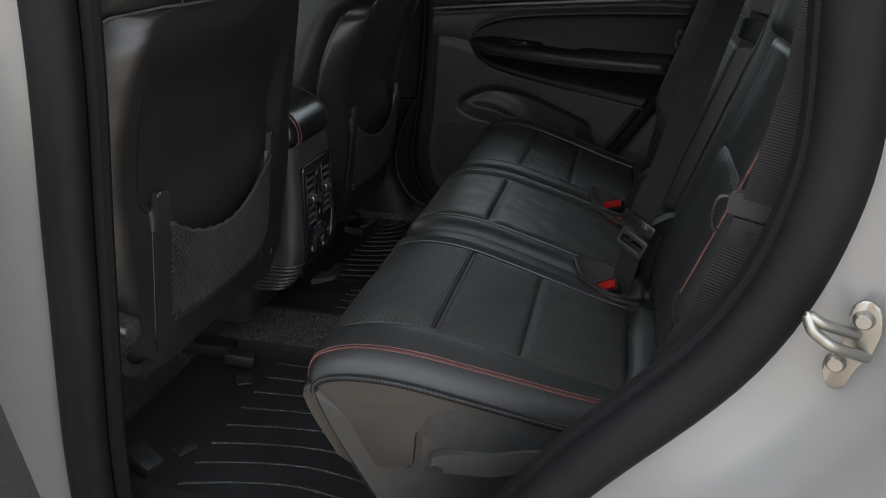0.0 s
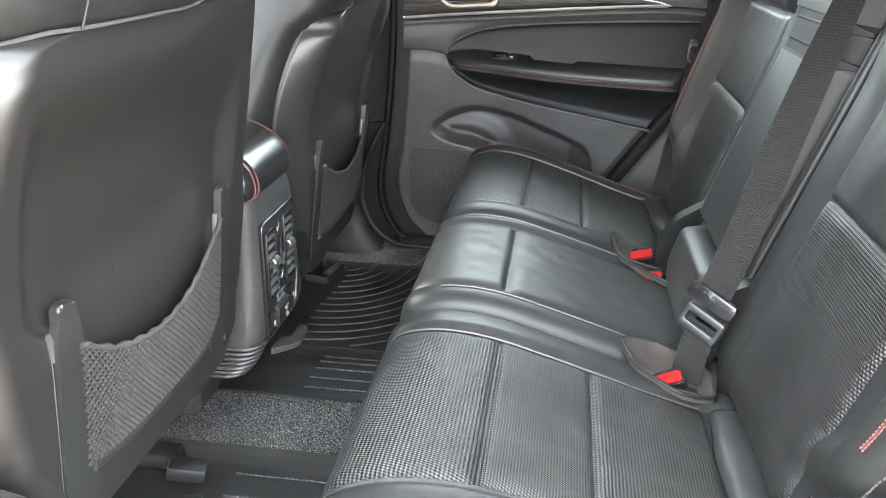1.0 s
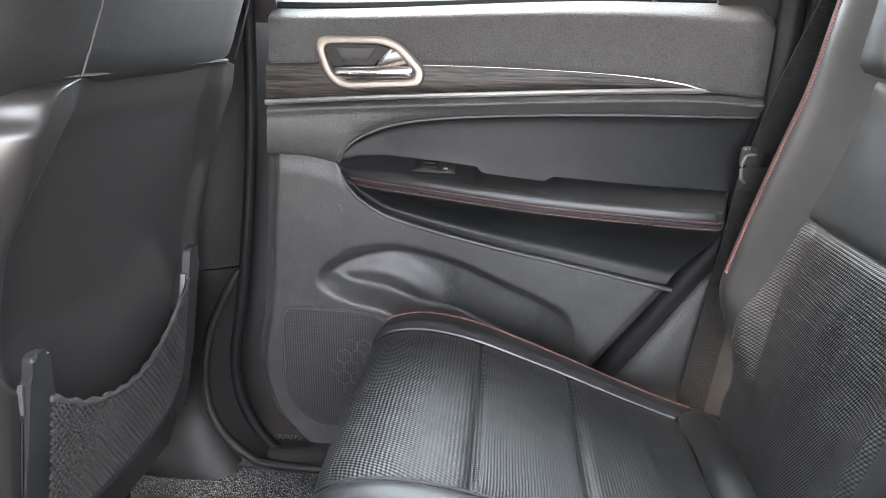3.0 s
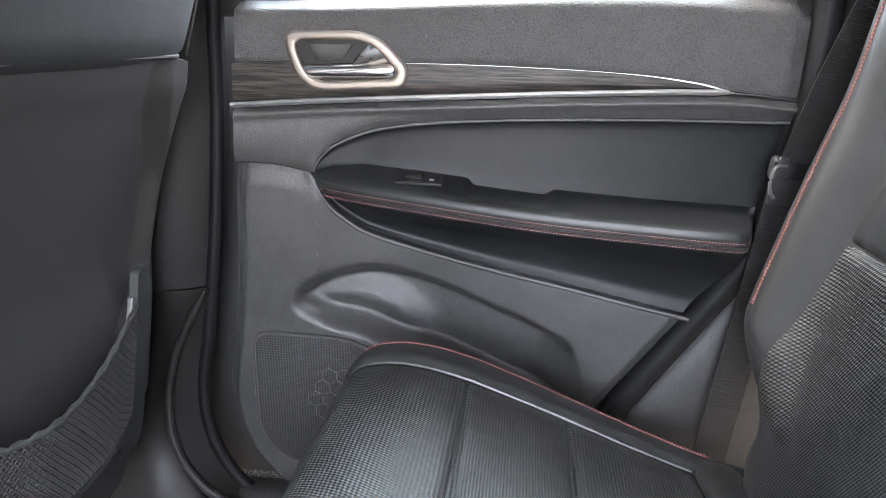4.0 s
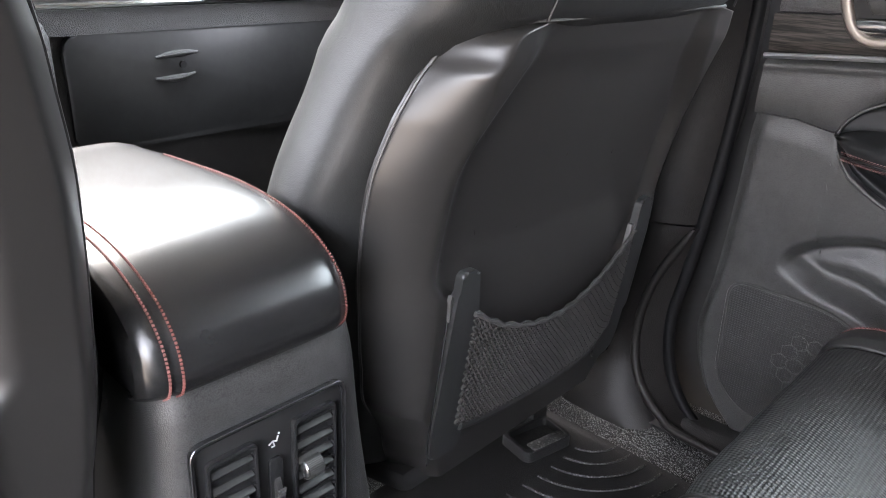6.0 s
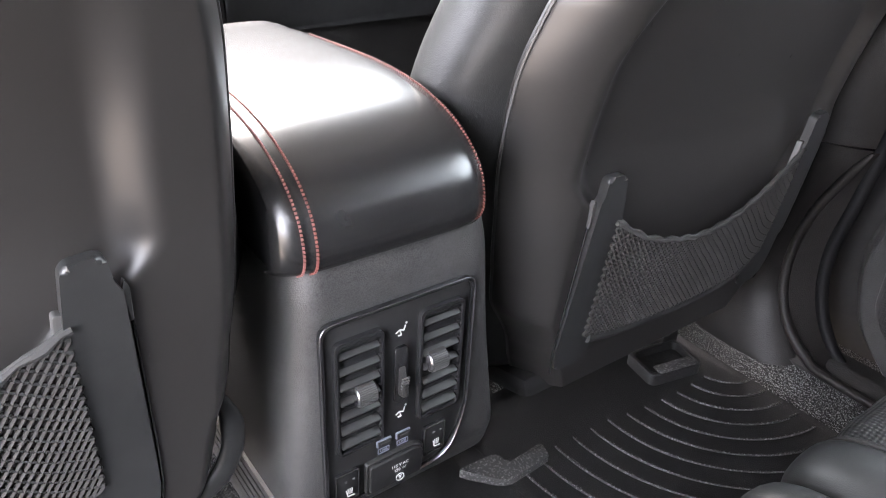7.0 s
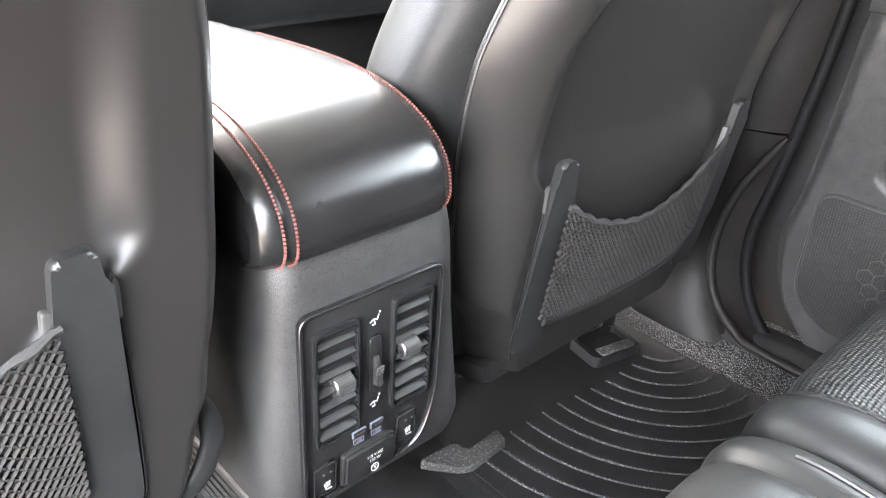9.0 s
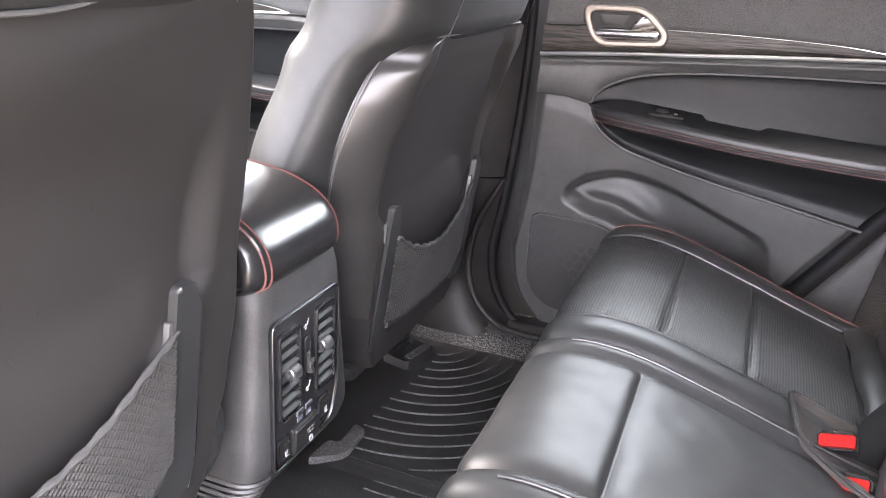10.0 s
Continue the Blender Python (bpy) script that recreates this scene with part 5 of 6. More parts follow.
    for a0, a1, b0, b1 in ((-0.067, -0.021, 0.250, 0.370), (0.014, 0.060, 0.252, 0.372)):
        o = round_rect(a0, a1, b0, b1, 0.006)
        i = round_rect(a0 + 0.0035, a1 - 0.0035, b0 + 0.0035, b1 - 0.006, 0.004)
        vent = part("air_vent", slab(o, lambda a, b, d: (P(a, b, 0)[0] + 0.0025 + d, a, b), 0.0055, 0.0012, 2, hole=i), GLOSS, con, "slatted air vent with chrome thumb slider")
        part("duct", slab(i, lambda a, b, d: (P(a, b, 0)[0] + 0.0022 + d, a, b), 0.0010, 0.0), GLOSS, vent)
        m = 7
        for k in range(m):
            zc = lerp(b0 + 0.012, b1 - 0.014, k / (m - 1))
            w = (a1 - a0) - 0.008
            part("slat", box((0.006, (a0 + a1) / 2, zc), (0.0095, w, 0.0030), 0.0011, rot=pose(0, 0, 0, 0, 32, 0)), MATT, vent)
            for e in (0.90,):
                part("pivot", tube([(0.0085, lerp(a0, a1, e) - 0.001, zc + 0.005), (0.0085, lerp(a0, a1, e) + 0.002, zc + 0.005)], 0.0012, 6), GLOSS, vent)
        zc, yc = (b0 + b1) / 2 + (0.002 if a0 < 0 else 0.005), (a0 + a1) / 2 + (0.003 if a0 < 0 else -0.006)
        barrel = [(0.0095, yc + d, zc) for d in (-0.0082, -0.0076, 0.0, 0.0076, 0.0082)]
        kn = part("slider_knob", tube(barrel, 0.0098, 20, up=(0, 0, 1)), KNOB, vent, "ribbed grey slider knob with chrome cheeks")
        for s in (-1, 1):
            cheek = [(0.0095, yc + s * d, zc) for d in (0.0078, 0.0084, 0.0094, 0.0100)]
            part("chrome_cheek", tube(cheek, lambda t: 0.0092 - 0.0030 * t ** 2, 18, up=(0, 0, 1)), GLINT_CHEEK_METAL, kn)
        for r in range(13):
            an = radians(-66 + 11 * r)
            part("rib", box((0.0095 + 0.0098 * math.cos(an), yc, zc + 0.0098 * math.sin(an)), (0.0012, 0.0150, 0.0010), 0.0, rot=pose(0, 0, 0, 0, -math.degrees(an), 0)), HOOK_GREY, kn)
    # thumb wheel between the vents
    tw = part("thumb_wheel", slab(round_rect(-0.0095, 0.0035, 0.282, 0.342, 0.004), lambda a, b, d: (P(a, b, 0)[0] + 0.002 + d, a, b), 0.003, 0.001), GLOSS, panel)
    part("wheel", box((0.007, -0.0025, 0.306), (0.010, 0.007, 0.030), 0.002, rot=pose(0, 0, 0, 0, -14, 0)), PLASTIC, tw)
    for r in range(6):
        part("rib", box((0.0125 + 0.0008 * (r - 3), -0.0025, 0.294 + r * 0.0036), (0.002, 0.0075, 0.0016), 0.0), PLASTIC_UP, tw)
    # seated-figure pictograms for the air flow, as plain strokes
    for zc in (0.356, 0.268):
        sign = 1 if zc > 0.3 else -1
        bm = bmesh.new()
        for (a, b), (c, d) in (((-0.009, 0), (-0.004, 0.003)), ((-0.004, 0.003), (-0.002, -0.004)), ((-0.004, 0.003), (0.001, 0.001)), ((0.001, 0.001), (0.003, 0.007)), ((-0.002, -0.004), (-0.006, -0.004))):
            tube([(0.0056, -0.003 + (a + 0.003) * 0.78, zc + b * 0.78), (0.0056, -0.003 + (c + 0.003) * 0.78, zc + d * 0.78)], 0.0006, 6, bm=bm)
        tube([(0.0054, 0.0026, zc + 0.0076), (0.0060, 0.0026, zc + 0.0076)], 0.0010, 10, bm=bm)
        part("air_flow_mark", bm, WHITE, panel)
    # usb sockets
    for yc in (-0.0185, 0.0015):
        u = part("usb_socket", slab(round_rect(yc - 0.0078, yc + 0.0078, 0.2365, 0.2445, 0.0015, 3), lambda a, b, d: (P(a, b, 0)[0] + 0.0025 + d, a, b), 0.0012, 0.0004), PRINT_BLUE, panel, "usb socket with a pale frame")
        part("slot", box((0.0052, yc, 0.2405), (0.0016, 0.0136, 0.0062), 0.0004), MATT, u)
        part("tongue", box((0.0061, yc, 0.2418), (0.001, 0.0095, 0.0014), 0.0), KNOB, u)
        part("label_frame", slab(round_rect(yc - 0.0060, yc + 0.0060, 0.2275, 0.2335, 0.0010, 3), lambda a, b, d: (P(a, b, 0)[0] + 0.0024 + d, a, b), 0.0006, 0.0, hole=round_rect(yc - 0.0055, yc + 0.0055, 0.2280, 0.2330, 0.0008, 3)), PRINT_BLUE, u)
        text_mesh("usb_lettering", "USB", 0.0046, lambda a, b, d: (P(yc + a, 0.2305 + b, 0)[0] + 0.0030 + d, yc + a, 0.2305 + b), PRINT_BLUE, u)
    # socket cover with its printed rating
    cov = round_poly([(-0.036, 0.188), (0.020, 0.188), (0.020, 0.218), (0.012, 0.222), (-0.036, 0.222)], 0.003, 3)
    cv = part("socket_cover", slab(cov, lambda a, b, d: (P(a, b, 0)[0] + 0.002 + d, a, b), 0.008, 0.0016), MATT, panel, "black power socket cover")
    for words, z in (("115 V AC", 0.2120), ("150 W", 0.2066)):
        text_mesh("rating_lettering", words, 0.0046, lambda a, b, d: (0.0062 + d + 0.0045, -0.006 + a, z + b), WHITE, cv)
    fr_o = round_poly([(-0.0385, 0.1855), (0.0225, 0.1855), (0.0225, 0.2200), (0.0135, 0.2245), (-0.0385, 0.2245)], 0.003, 3)
    part("cover_frame", slab(fr_o, lambda a, b, d: (P(a, b, 0)[0] + 0.002 + d, a, b), 0.0052, 0.0012, 2, hole=cov), PLASTIC, cv)
    earth = bmesh.new()
    for q, w in ((0.1980, 0.0036), (0.1963, 0.0024), (0.1948, 0.0012)):
        tube([(0.0106, -0.006 - w / 2, q), (0.0106, -0.006 + w / 2, q)], 0.0004, 5, bm=earth)
    part("earth_mark", earth, WHITE, cv)
    ringpts = [(0.0106, -0.006 + 0.0042 * math.cos(t), 0.1965 + 0.0042 * math.sin(t)) for t in [2 * math.pi * i / 20 for i in range(20)]]
    part("socket_mark", tube(ringpts, 0.0005, 5, closed=True, up=(1, 0, 0)), WHITE, cv)
    # heated-seat switches
    for a0, b0 in ((-0.069, 0.190), (0.024, 0.200)):
        o = round_rect(a0, a0 + 0.024, b0, b0 + 0.036, 0.002, 3)
        i = round_rect(a0 + 0.0015, a0 + 0.0225, b0 + 0.0015, b0 + 0.0345, 0.0015, 3)
        sw = part("seat_heater_switch", slab(o, lambda a, b, d: (P(a, b, 0)[0] + 0.0022 + d, a, b), 0.004, 0.0006, 1, hole=i), GLOSS, panel, "seat heater rocker switch")
        part("rocker", slab(i, lambda a, b, d: (P(a, b, 0)[0] + 0.0022 + d * (0.6 + 10 * (b - b0)), a, b), 0.0035, 0.0006), MATT, sw)
        bm = bmesh.new()
        for s in (-0.002, 0.0, 0.002):
            tube([(0.0078, a0 + 0.012 + s, b0 + 0.013), (0.0078, a0 + 0.0125 + s, b0 + 0.019)], 0.0005, 5, bm=bm)
        tube([(0.0078, a0 + 0.0085, b0 + 0.018), (0.0078, a0 + 0.010, b0 + 0.0105), (0.0078, a0 + 0.0165, b0 + 0.010)], 0.0006, 5, bm=bm)
        part("heat_mark", bm, WHITE, sw)
        for s in (0.008, 0.016):
            part("indicator", box((0.0090, a0 + s, b0 + 0.030), (0.001, 0.0022, 0.0016), 0.0), PLASTIC_UP, sw)
    # ribbed foot at the near corner
    for k in range(7):
        z = 0.127 + k * 0.0085
        ring = [body(u, (z + 0.005) / 0.437) for u in [0.16 + 0.19 * i / 24 for i in range(25)]]
        c = Vector((-0.12, -0.02, z))
        part("foot_rib", tube([p + (p - c).normalized() * 0.002 for p in ring], 0.0036, 6), PLASTIC_GREY, con)
    return con


# ---- rear bench ----
CUSH = curve_pts([(0.40, 0, 0.06), (0.345, 0, 0.11), (0.300, 0, 0.19), (0.266, 0, 0.262), (0.259, 0, 0.298), (0.272, 0, 0.326), (0.310, 0, 0.340), (0.355, 0, 0.341), (0.405, 0, 0.333), (0.46, 0, 0.317), (0.52, 0, 0.298), (0.60, 0, 0.272), (0.68, 0, 0.250), (0.78, 0, 0.232)], 6)
CLEN = [0.0]
for _a, _b in zip(CUSH, CUSH[1:]):
    CLEN.append(CLEN[-1] + (_b - _a).length)


def cush_at(u):
    s = min(max(u, 0.0), 1.0) * CLEN[-1]
    for i in range(len(CUSH) - 1):
        if s <= CLEN[i + 1] or i == len(CUSH) - 2:
            t = (s - CLEN[i]) / (CLEN[i + 1] - CLEN[i])
            return CUSH[i].lerp(CUSH[i + 1], t)


def cush_u(x):
    best = 1.0
    for i in range(400):
        u = 0.30 + 0.70 * i / 399
        if cush_at(u).x >= x and u > 0.42:
            return u
    return best


def cushion_surface(y0, y1, r0, r1, ins0, ins1):
    """Surface across y0..y1 (functions of x); r0, r1: how far in the two sides roll off."""
    def S(u, v):
        p = cush_at(u)
        a, b = y0(p.x), y1(p.x)
        y = lerp(a, b, v)
        d0, d1 = (y - a) / r0, (b - y) / r1
        k = 0.0
        for d in (d0, d1):
            if d < 1:
                k += (1 - math.sqrt(max(0.0, 1 - (1 - max(d, 0)) ** 2)))
        n = Vector((-1, 0, 0.35)).normalized().lerp(Vector((0.25, 0, 1)).normalized(), smoothstep(0.30, 0.42, u)).normalized()
        d = max(ins0(p.x) - y, y - ins1(p.x))
        swell = 0.009 * smoothstep(-0.003, 0.012, d) * smoothstep(0.085, 0.02, d)
        return Vector((p.x, y, p.z)) - n * (k * min(r0, r1) * 0.9 - swell)
    return S


def seat_cushion(seat, y0, y1, ins0, ins1, r0, r1, perforated, tag):
    S = cushion_surface(y0, y1, r0, r1, ins0, ins1)
    body = part("cushion", sheet(64, 110, lambda a, b: S(b, a), back=lambda a, b: Vector((lerp(S(b, a).x, 0.62, 0.7), lerp(y0(0.4), y1(0.4), 0.08 + 0.84 * a), min(S(b, a).z, 0.10)))), LEATHER, seat, tag)
    pad.out = Vector((-0.3, 0, 1))
    cuts = [0.345, cush_u(0.405), cush_u(0.520), cush_u(0.665)] if perforated else [0.345, cush_u(0.400), cush_u(0.672)]
    for a, b in zip(cuts, cuts[1:]):
        T = lambda uu, vv: S(vv, (lerp(ins0(cush_at(vv).x), ins1(cush_at(vv).x), uu) - y0(cush_at(vv).x)) / (y1(cush_at(vv).x) - y0(cush_at(vv).x)))
        bm = pad(T, 0.0, 1.0, a, b, 0.0060, edge=0.10, nu=80, nv=44, lu=0.34, lv=0.13, sink=0.0006, wrinkle=0.0016)
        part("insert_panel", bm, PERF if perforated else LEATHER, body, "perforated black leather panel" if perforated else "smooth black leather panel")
    return S, body


BACK_N = Vector((-0.952, 0, 0.305))
BACK_U = Vector((0.305, 0, 0.952))
BACK_O = Vector((0.690, 0, 0.235))


def back_surface(y0, y1, bol0, bol1):
    """Backrest face: u across, v up 0..1 over 0.68 m; bol0, bol1: height of the side bolsters."""
    def S(u, v):
        h = v * 0.68
        y = lerp(y0(h), y1(h), u)
        d = 0.0
        for dist, bol in ((y - y0(h), bol0), (y1(h) - y, bol1)):
            d += bol * smoothstep(0.115, 0.045, dist) * (smoothstep(0.09, 0.20, h) if bol > 0.03 else 1.0)
            if dist < 0.03:
                d -= 0.030 * (1 - math.sqrt(max(0, 1 - (1 - dist / 0.03) ** 2)))
        lean = 0.018 * smoothstep(0.42, 0.60, h)
        low = -0.02 * smoothstep(0.08, 0.0, h)
        return BACK_O + BACK_U * h + BACK_N * (d + low + lean) + Vector((0, y, 0))
    return S


def build_bench():
    # near and far seat are mirrored, backrest edges and stitching shifted per side to fit the camera's view; the narrow
    # middle seat lies between them
    for s, tag in ((-1, "near"), (1, "far")):
        seat = thing("rear_seat", (0.5, s * 0.42, 0.0), "black leather rear seat with perforated panels and red stitching" if s < 0 else "black leather rear seat beside the closed door", "car seat", "rear bench seats")
        out = lambda x: along([(0.25, 0.676), (0.40, 0.655), (0.55, 0.625), (0.70, 0.592), (0.80, 0.580)], x)
        inn = lambda x: 0.160 if s > 0 else 0.204
        io = lambda x: along([(0.25, 0.585), (0.41, 0.560), (0.52, 0.548), (0.70, 0.525)], x)
        ii = lambda x: 0.222 if s > 0 else 0.281
        if s > 0:
            S, body = seat_cushion(seat, inn, out, ii, io, 0.03, 0.035, True, "black leather seat cushion")
        else:
            S, body = seat_cushion(seat, lambda x: -out(x), lambda x: -inn(x), lambda x: -io(x), lambda x: -ii(x), 0.035, 0.03, True, "black leather seat cushion")
        # red double stitching along the outer edge, piping below it
        for off, mt in ((0.0262, THREAD_PALE), (0.0322, THREAD_PALE)):
            line = []
            for i in range(90):
                u = lerp(0.335, cush_u(0.685), i / 89)
                x = cush_at(u).x
                w = out(x) - inn(x)
                vv = off / w
                p = S(u, 1 - vv) if s > 0 else S(u, vv)
                line.append(p + Vector((-0.0002, 0, 0.0009)))
            part("stitching", stitches(line, 0.0038, 0.00050 if s < 0 else 0.0009), mt, body, "row of red stitches")
        seam = []
        for i in range(60):
            u = lerp(0.335, cush_u(0.685), i / 59)
            x = cush_at(u).x
            vv = 0.029 / (out(x) - inn(x))
            seam.append((S(u, 1 - vv) if s > 0 else S(u, vv)) + Vector((0, 0, 0.0002)))
        part("seam", tube(seam, 0.0009, 6), THREAD, body, "dark red seam")
        # Tubes added along the insert's edges to stand for the folds' highlights.
        for edge_y in (io, ii):
            welt = []
            for i in range(60):
                u = lerp(0.36, cush_u(0.66), i / 59)
                x = cush_at(u).x
                v = (edge_y(x) - inn(x)) / (out(x) - inn(x))
                welt.append((S(u, v) if s > 0 else S(u, 1 - v)) + Vector((-0.001, 0, 0.0022)))
            part("welt", tube(welt, 0.0026, 8), WELT, body)
        roll = curve_pts([(0.692, s * 0.275, 0.246), (0.693, s * 0.31, 0.256), (0.691, s * 0.42, 0.259), (0.689, s * 0.52, 0.257), (0.693, s * 0.562, 0.242)], 8)
        part("end_roll", tube(roll, lambda t: 0.008 + 0.018 * math.sin(math.pi * t) ** 0.4 + 0.002 * math.sin(t * 19), 14, flat=0.5), LEATHER, body, "smooth leather roll behind the perforated panel")
        pipe = []
        for i in range(90):
            u = lerp(0.36, cush_u(0.665), i / 89)
            p = S(u, 1.0) if s > 0 else S(u, 0.0)
            pipe.append(p + Vector((0, s * 0.002, 0.0)))
        part("piping", tube(pipe, 0.0045, 8), LEATHER_SOFT, body)
        part("stitching", stitches(offset_line(pipe, (0, s * 0.0035, 0.003)), 0.0042, 0.0007, up=(0, s, 0.4)), THREAD_GREY, body, "row of grey stitches")
        # hard side skirt with its arched cut-out and the folding lever
        if s < 0:
            sk = round_poly([(0.258, 0.296), (0.300, 0.312), (0.400, 0.306), (0.520, 0.272), (0.640, 0.238), (0.660, 0.205), (0.520, 0.262), (0.440, 0.276), (0.405, 0.250), (0.398, 0.178), (0.310, 0.176), (0.268, 0.26)], [0.01, 0.03, 0.06, 0.06, 0.02, 0.01, 0.05, 0.05, 0.03, 0.006, 0.02, 0.02], 5)
            part("side_skirt", slab(sk, lambda a, b, d: (a, -(out(a) - 0.020 + d), b), 0.020, 0.005, 2), SKIRT, seat, "brownish black plastic side skirt")
            sk2 = round_poly([(0.410, 0.252), (0.445, 0.273), (0.525, 0.258), (0.650, 0.215), (0.640, 0.165), (0.410, 0.165)], 0.012, 4)
            part("inner_skirt", slab(sk2, lambda a, b, d: (a, -(out(a) - 0.021 + d), b), 0.014, 0.004, 2), SKIRT, seat)
            lever = round_poly([(0.415, 0.196), (0.44, 0.208), (0.50, 0.206), (0.545, 0.214), (0.585, 0.214), (0.592, 0.190), (0.50, 0.172), (0.43, 0.180)], 0.012, 4)
            part("fold_lever", slab(lever, lambda a, b, d: (a, -(out(a) - 0.020 + d), b), 0.026, 0.008, 3), PLASTIC_GREY, seat, "grey plastic folding lever")
            part("seat_riser", box((0.50, -0.55, 0.075), (0.24, 0.10, 0.17), 0.02), MATT, seat)
        else:
            part("seat_riser", box((0.50, 0.40, 0.05), (0.24, 0.30, 0.12), 0.02), MATT, seat)
        # backrest
        yo = lambda h: along([(0.0, 0.520), (0.085, 0.522), (0.12, 0.542), (0.156, 0.590), (0.19, 0.616), (0.24, 0.628), (0.40, 0.640), (0.70, 0.630)], h) - (0.030 if s > 0 else -0.010) * smoothstep(0.10, 0.19, h)
        yi = lambda h: 0.150
        if s > 0:
            B = back_surface(yi, yo, 0.012, 0.048)
        else:
            B = back_surface(lambda h: -yo(h), lambda h: -yi(h), 0.048, 0.012)
        bk = part("backrest", sheet(64, 70, B, back=lambda u, v: B(0.5 + (u - 0.5) * 0.9, v) - BACK_N * 0.11), LEATHER, seat, "black leather backrest")
        pad.out = BACK_N
        def PB(uu, v):
            w = yo(v * 0.68)
            y = lerp(0.2015 if s > 0 else 0.232, min(0.512 if s > 0 else 0.485, w - 0.008), uu)
            k = (y - 0.15) / (w - 0.15)
            return B(k, v) if s > 0 else B(1 - k, v)
        for v0, v1 in ((0.03, 0.455), (0.455, 0.70)):
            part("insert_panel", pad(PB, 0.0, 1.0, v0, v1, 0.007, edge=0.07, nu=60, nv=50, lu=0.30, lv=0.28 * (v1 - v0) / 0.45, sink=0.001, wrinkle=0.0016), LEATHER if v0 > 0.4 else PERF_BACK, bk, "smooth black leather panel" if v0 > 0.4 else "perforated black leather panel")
        part("head_panel", pad(PB, -0.06, 1.06, 0.702, 1.0, 0.015, edge=0.09, nu=44, nv=26, lu=0.3, lv=0.2, sink=0.002), LEATHER, bk, "smooth padded head section")

        def on_edge(dd, v, lift):
            w = yo(v * 0.68) - 0.15
            return (B(1 - dd / w, v) if s > 0 else B(dd / w, v)) + BACK_N * lift
        for dd in ((0.0340, 0.0385) if s > 0 else (0.0280, 0.0320)):
            part("stitching", stitches([on_edge(dd, lerp(0.31, 0.985, i / 89), 0.0009) for i in range(90)], 0.0040, 0.00065 if s > 0 else 0.0005, up=tuple(BACK_N)), THREAD_PALE, bk, "row of pale red stitches")
        part("seam", tube([on_edge(0.0362 if s > 0 else 0.0300, lerp(0.31, 0.985, i / 59), 0.0003) for i in range(60)], 0.0010, 6, up=(0, 1, 0)), THREAD, bk, "dark red seam")
        part("stitching", stitches([on_edge(0.006, lerp(0.12, 0.62, i / 69), 0.001) + Vector((0, s * 0.001, 0)) for i in range(70)], 0.0050, 0.0008, up=(0, s, 0)), THREAD_GREY, bk, "row of grey stitches")
        snap = on_edge(0.016, 0.13, -0.004)
        part("snap_button", tube([snap, snap + BACK_N * 0.005, snap + BACK_N * 0.0062], lambda t: 0.0065 - 0.003 * t ** 3, 12, up=(0, 1, 0)), GLOSS, bk)
        # hinge cover at the foot of the backrest
        arch = [(0.640, 0.240), (0.648, 0.305), (0.676, 0.355), (0.722, 0.385), (0.752, 0.388), (0.750, 0.366), (0.712, 0.350), (0.684, 0.318), (0.674, 0.240)]
        part("hinge_cover", slab(round_poly(arch, 0.012, 4), lambda p, q, d: (p, s * (0.146 + d), q), 0.028, 0.006, 3, flat_top=True), CUP, seat, "arched black plastic hinge cover")
        inner = [(0.668, 0.240), (0.676, 0.296), (0.700, 0.330), (0.738, 0.348), (0.742, 0.330), (0.716, 0.314), (0.700, 0.286), (0.698, 0.240)]
        part("hinge_cover", slab(round_poly(inner, 0.008, 4), lambda p, q, d: (p, s * (0.126 + d), q), 0.030, 0.005, 3, flat_top=True), HOOK, seat)

    mid = thing("rear_seat", (0.5, -0.02, 0.0), "narrow black leather middle seat with a fold-down armrest", "car seat", "rear bench seats")
    S, body = seat_cushion(mid, lambda x: -0.202, lambda x: 0.158, lambda x: -0.144, lambda x: 0.110, 0.028, 0.028, False, "smooth black leather middle cushion")
    part("seat_riser", box((0.50, -0.06, 0.06), (0.24, 0.36, 0.10), 0.02), MATT, mid)
    for y in (-0.163, 0.129):
        line = [S(lerp(0.42, cush_u(0.68), i / 70), (y + 0.202) / 0.36) + Vector((0, 0, 0.0008)) for i in range(71)]
        part("seam", tube(line, 0.0020, 8), WELT, body, "raised leather edge, paler for its crease highlight")
    B = back_surface(lambda h: -0.148, lambda h: 0.148, 0.0, 0.0)
    bk = part("backrest", sheet(30, 60, B, back=lambda u, v: B(0.5 + (u - 0.5) * 0.9, v) - BACK_N * 0.11), LEATHER, mid, "black leather middle backrest")
    pad.out = BACK_N
    part("armrest_panel", pad(B, 0.10, 0.90, 0.20, 0.655, 0.034, edge=0.05, nu=34, nv=44, lu=0.24, lv=0.3, sink=0.004), LEATHER, bk, "fold-down armrest panel")
    part("armrest_base", pad(B, 0.08, 0.92, 0.0, 0.195, 0.052, edge=0.16, nu=30, nv=20, lu=0.24, lv=0.13, sink=0.004), LEATHER, bk)
    part("strap_base", pad(B, 0.11, 0.89, 0.60, 0.78, 0.0285, edge=0.04, nu=20, nv=20, lu=0.24, lv=0.1, sink=0.004), LEATHER_SOFT, bk)
    for u in (0.125, 0.875):
        part("stitching", stitches([B(u, lerp(0.24, 0.645, i / 60)) + BACK_N * 0.0338 for i in range(61)], 0.0045, 0.0006, up=tuple(BACK_N)), THREAD_GREY, bk)
    part("pull_strap", pad(B, 0.10, 0.90, 0.658, 0.715, 0.035, edge=0.10, nu=40, nv=16, lu=0.24, lv=0.04, sink=0.004), LEATHER_SOFT, bk, "stitched leather pull strap")
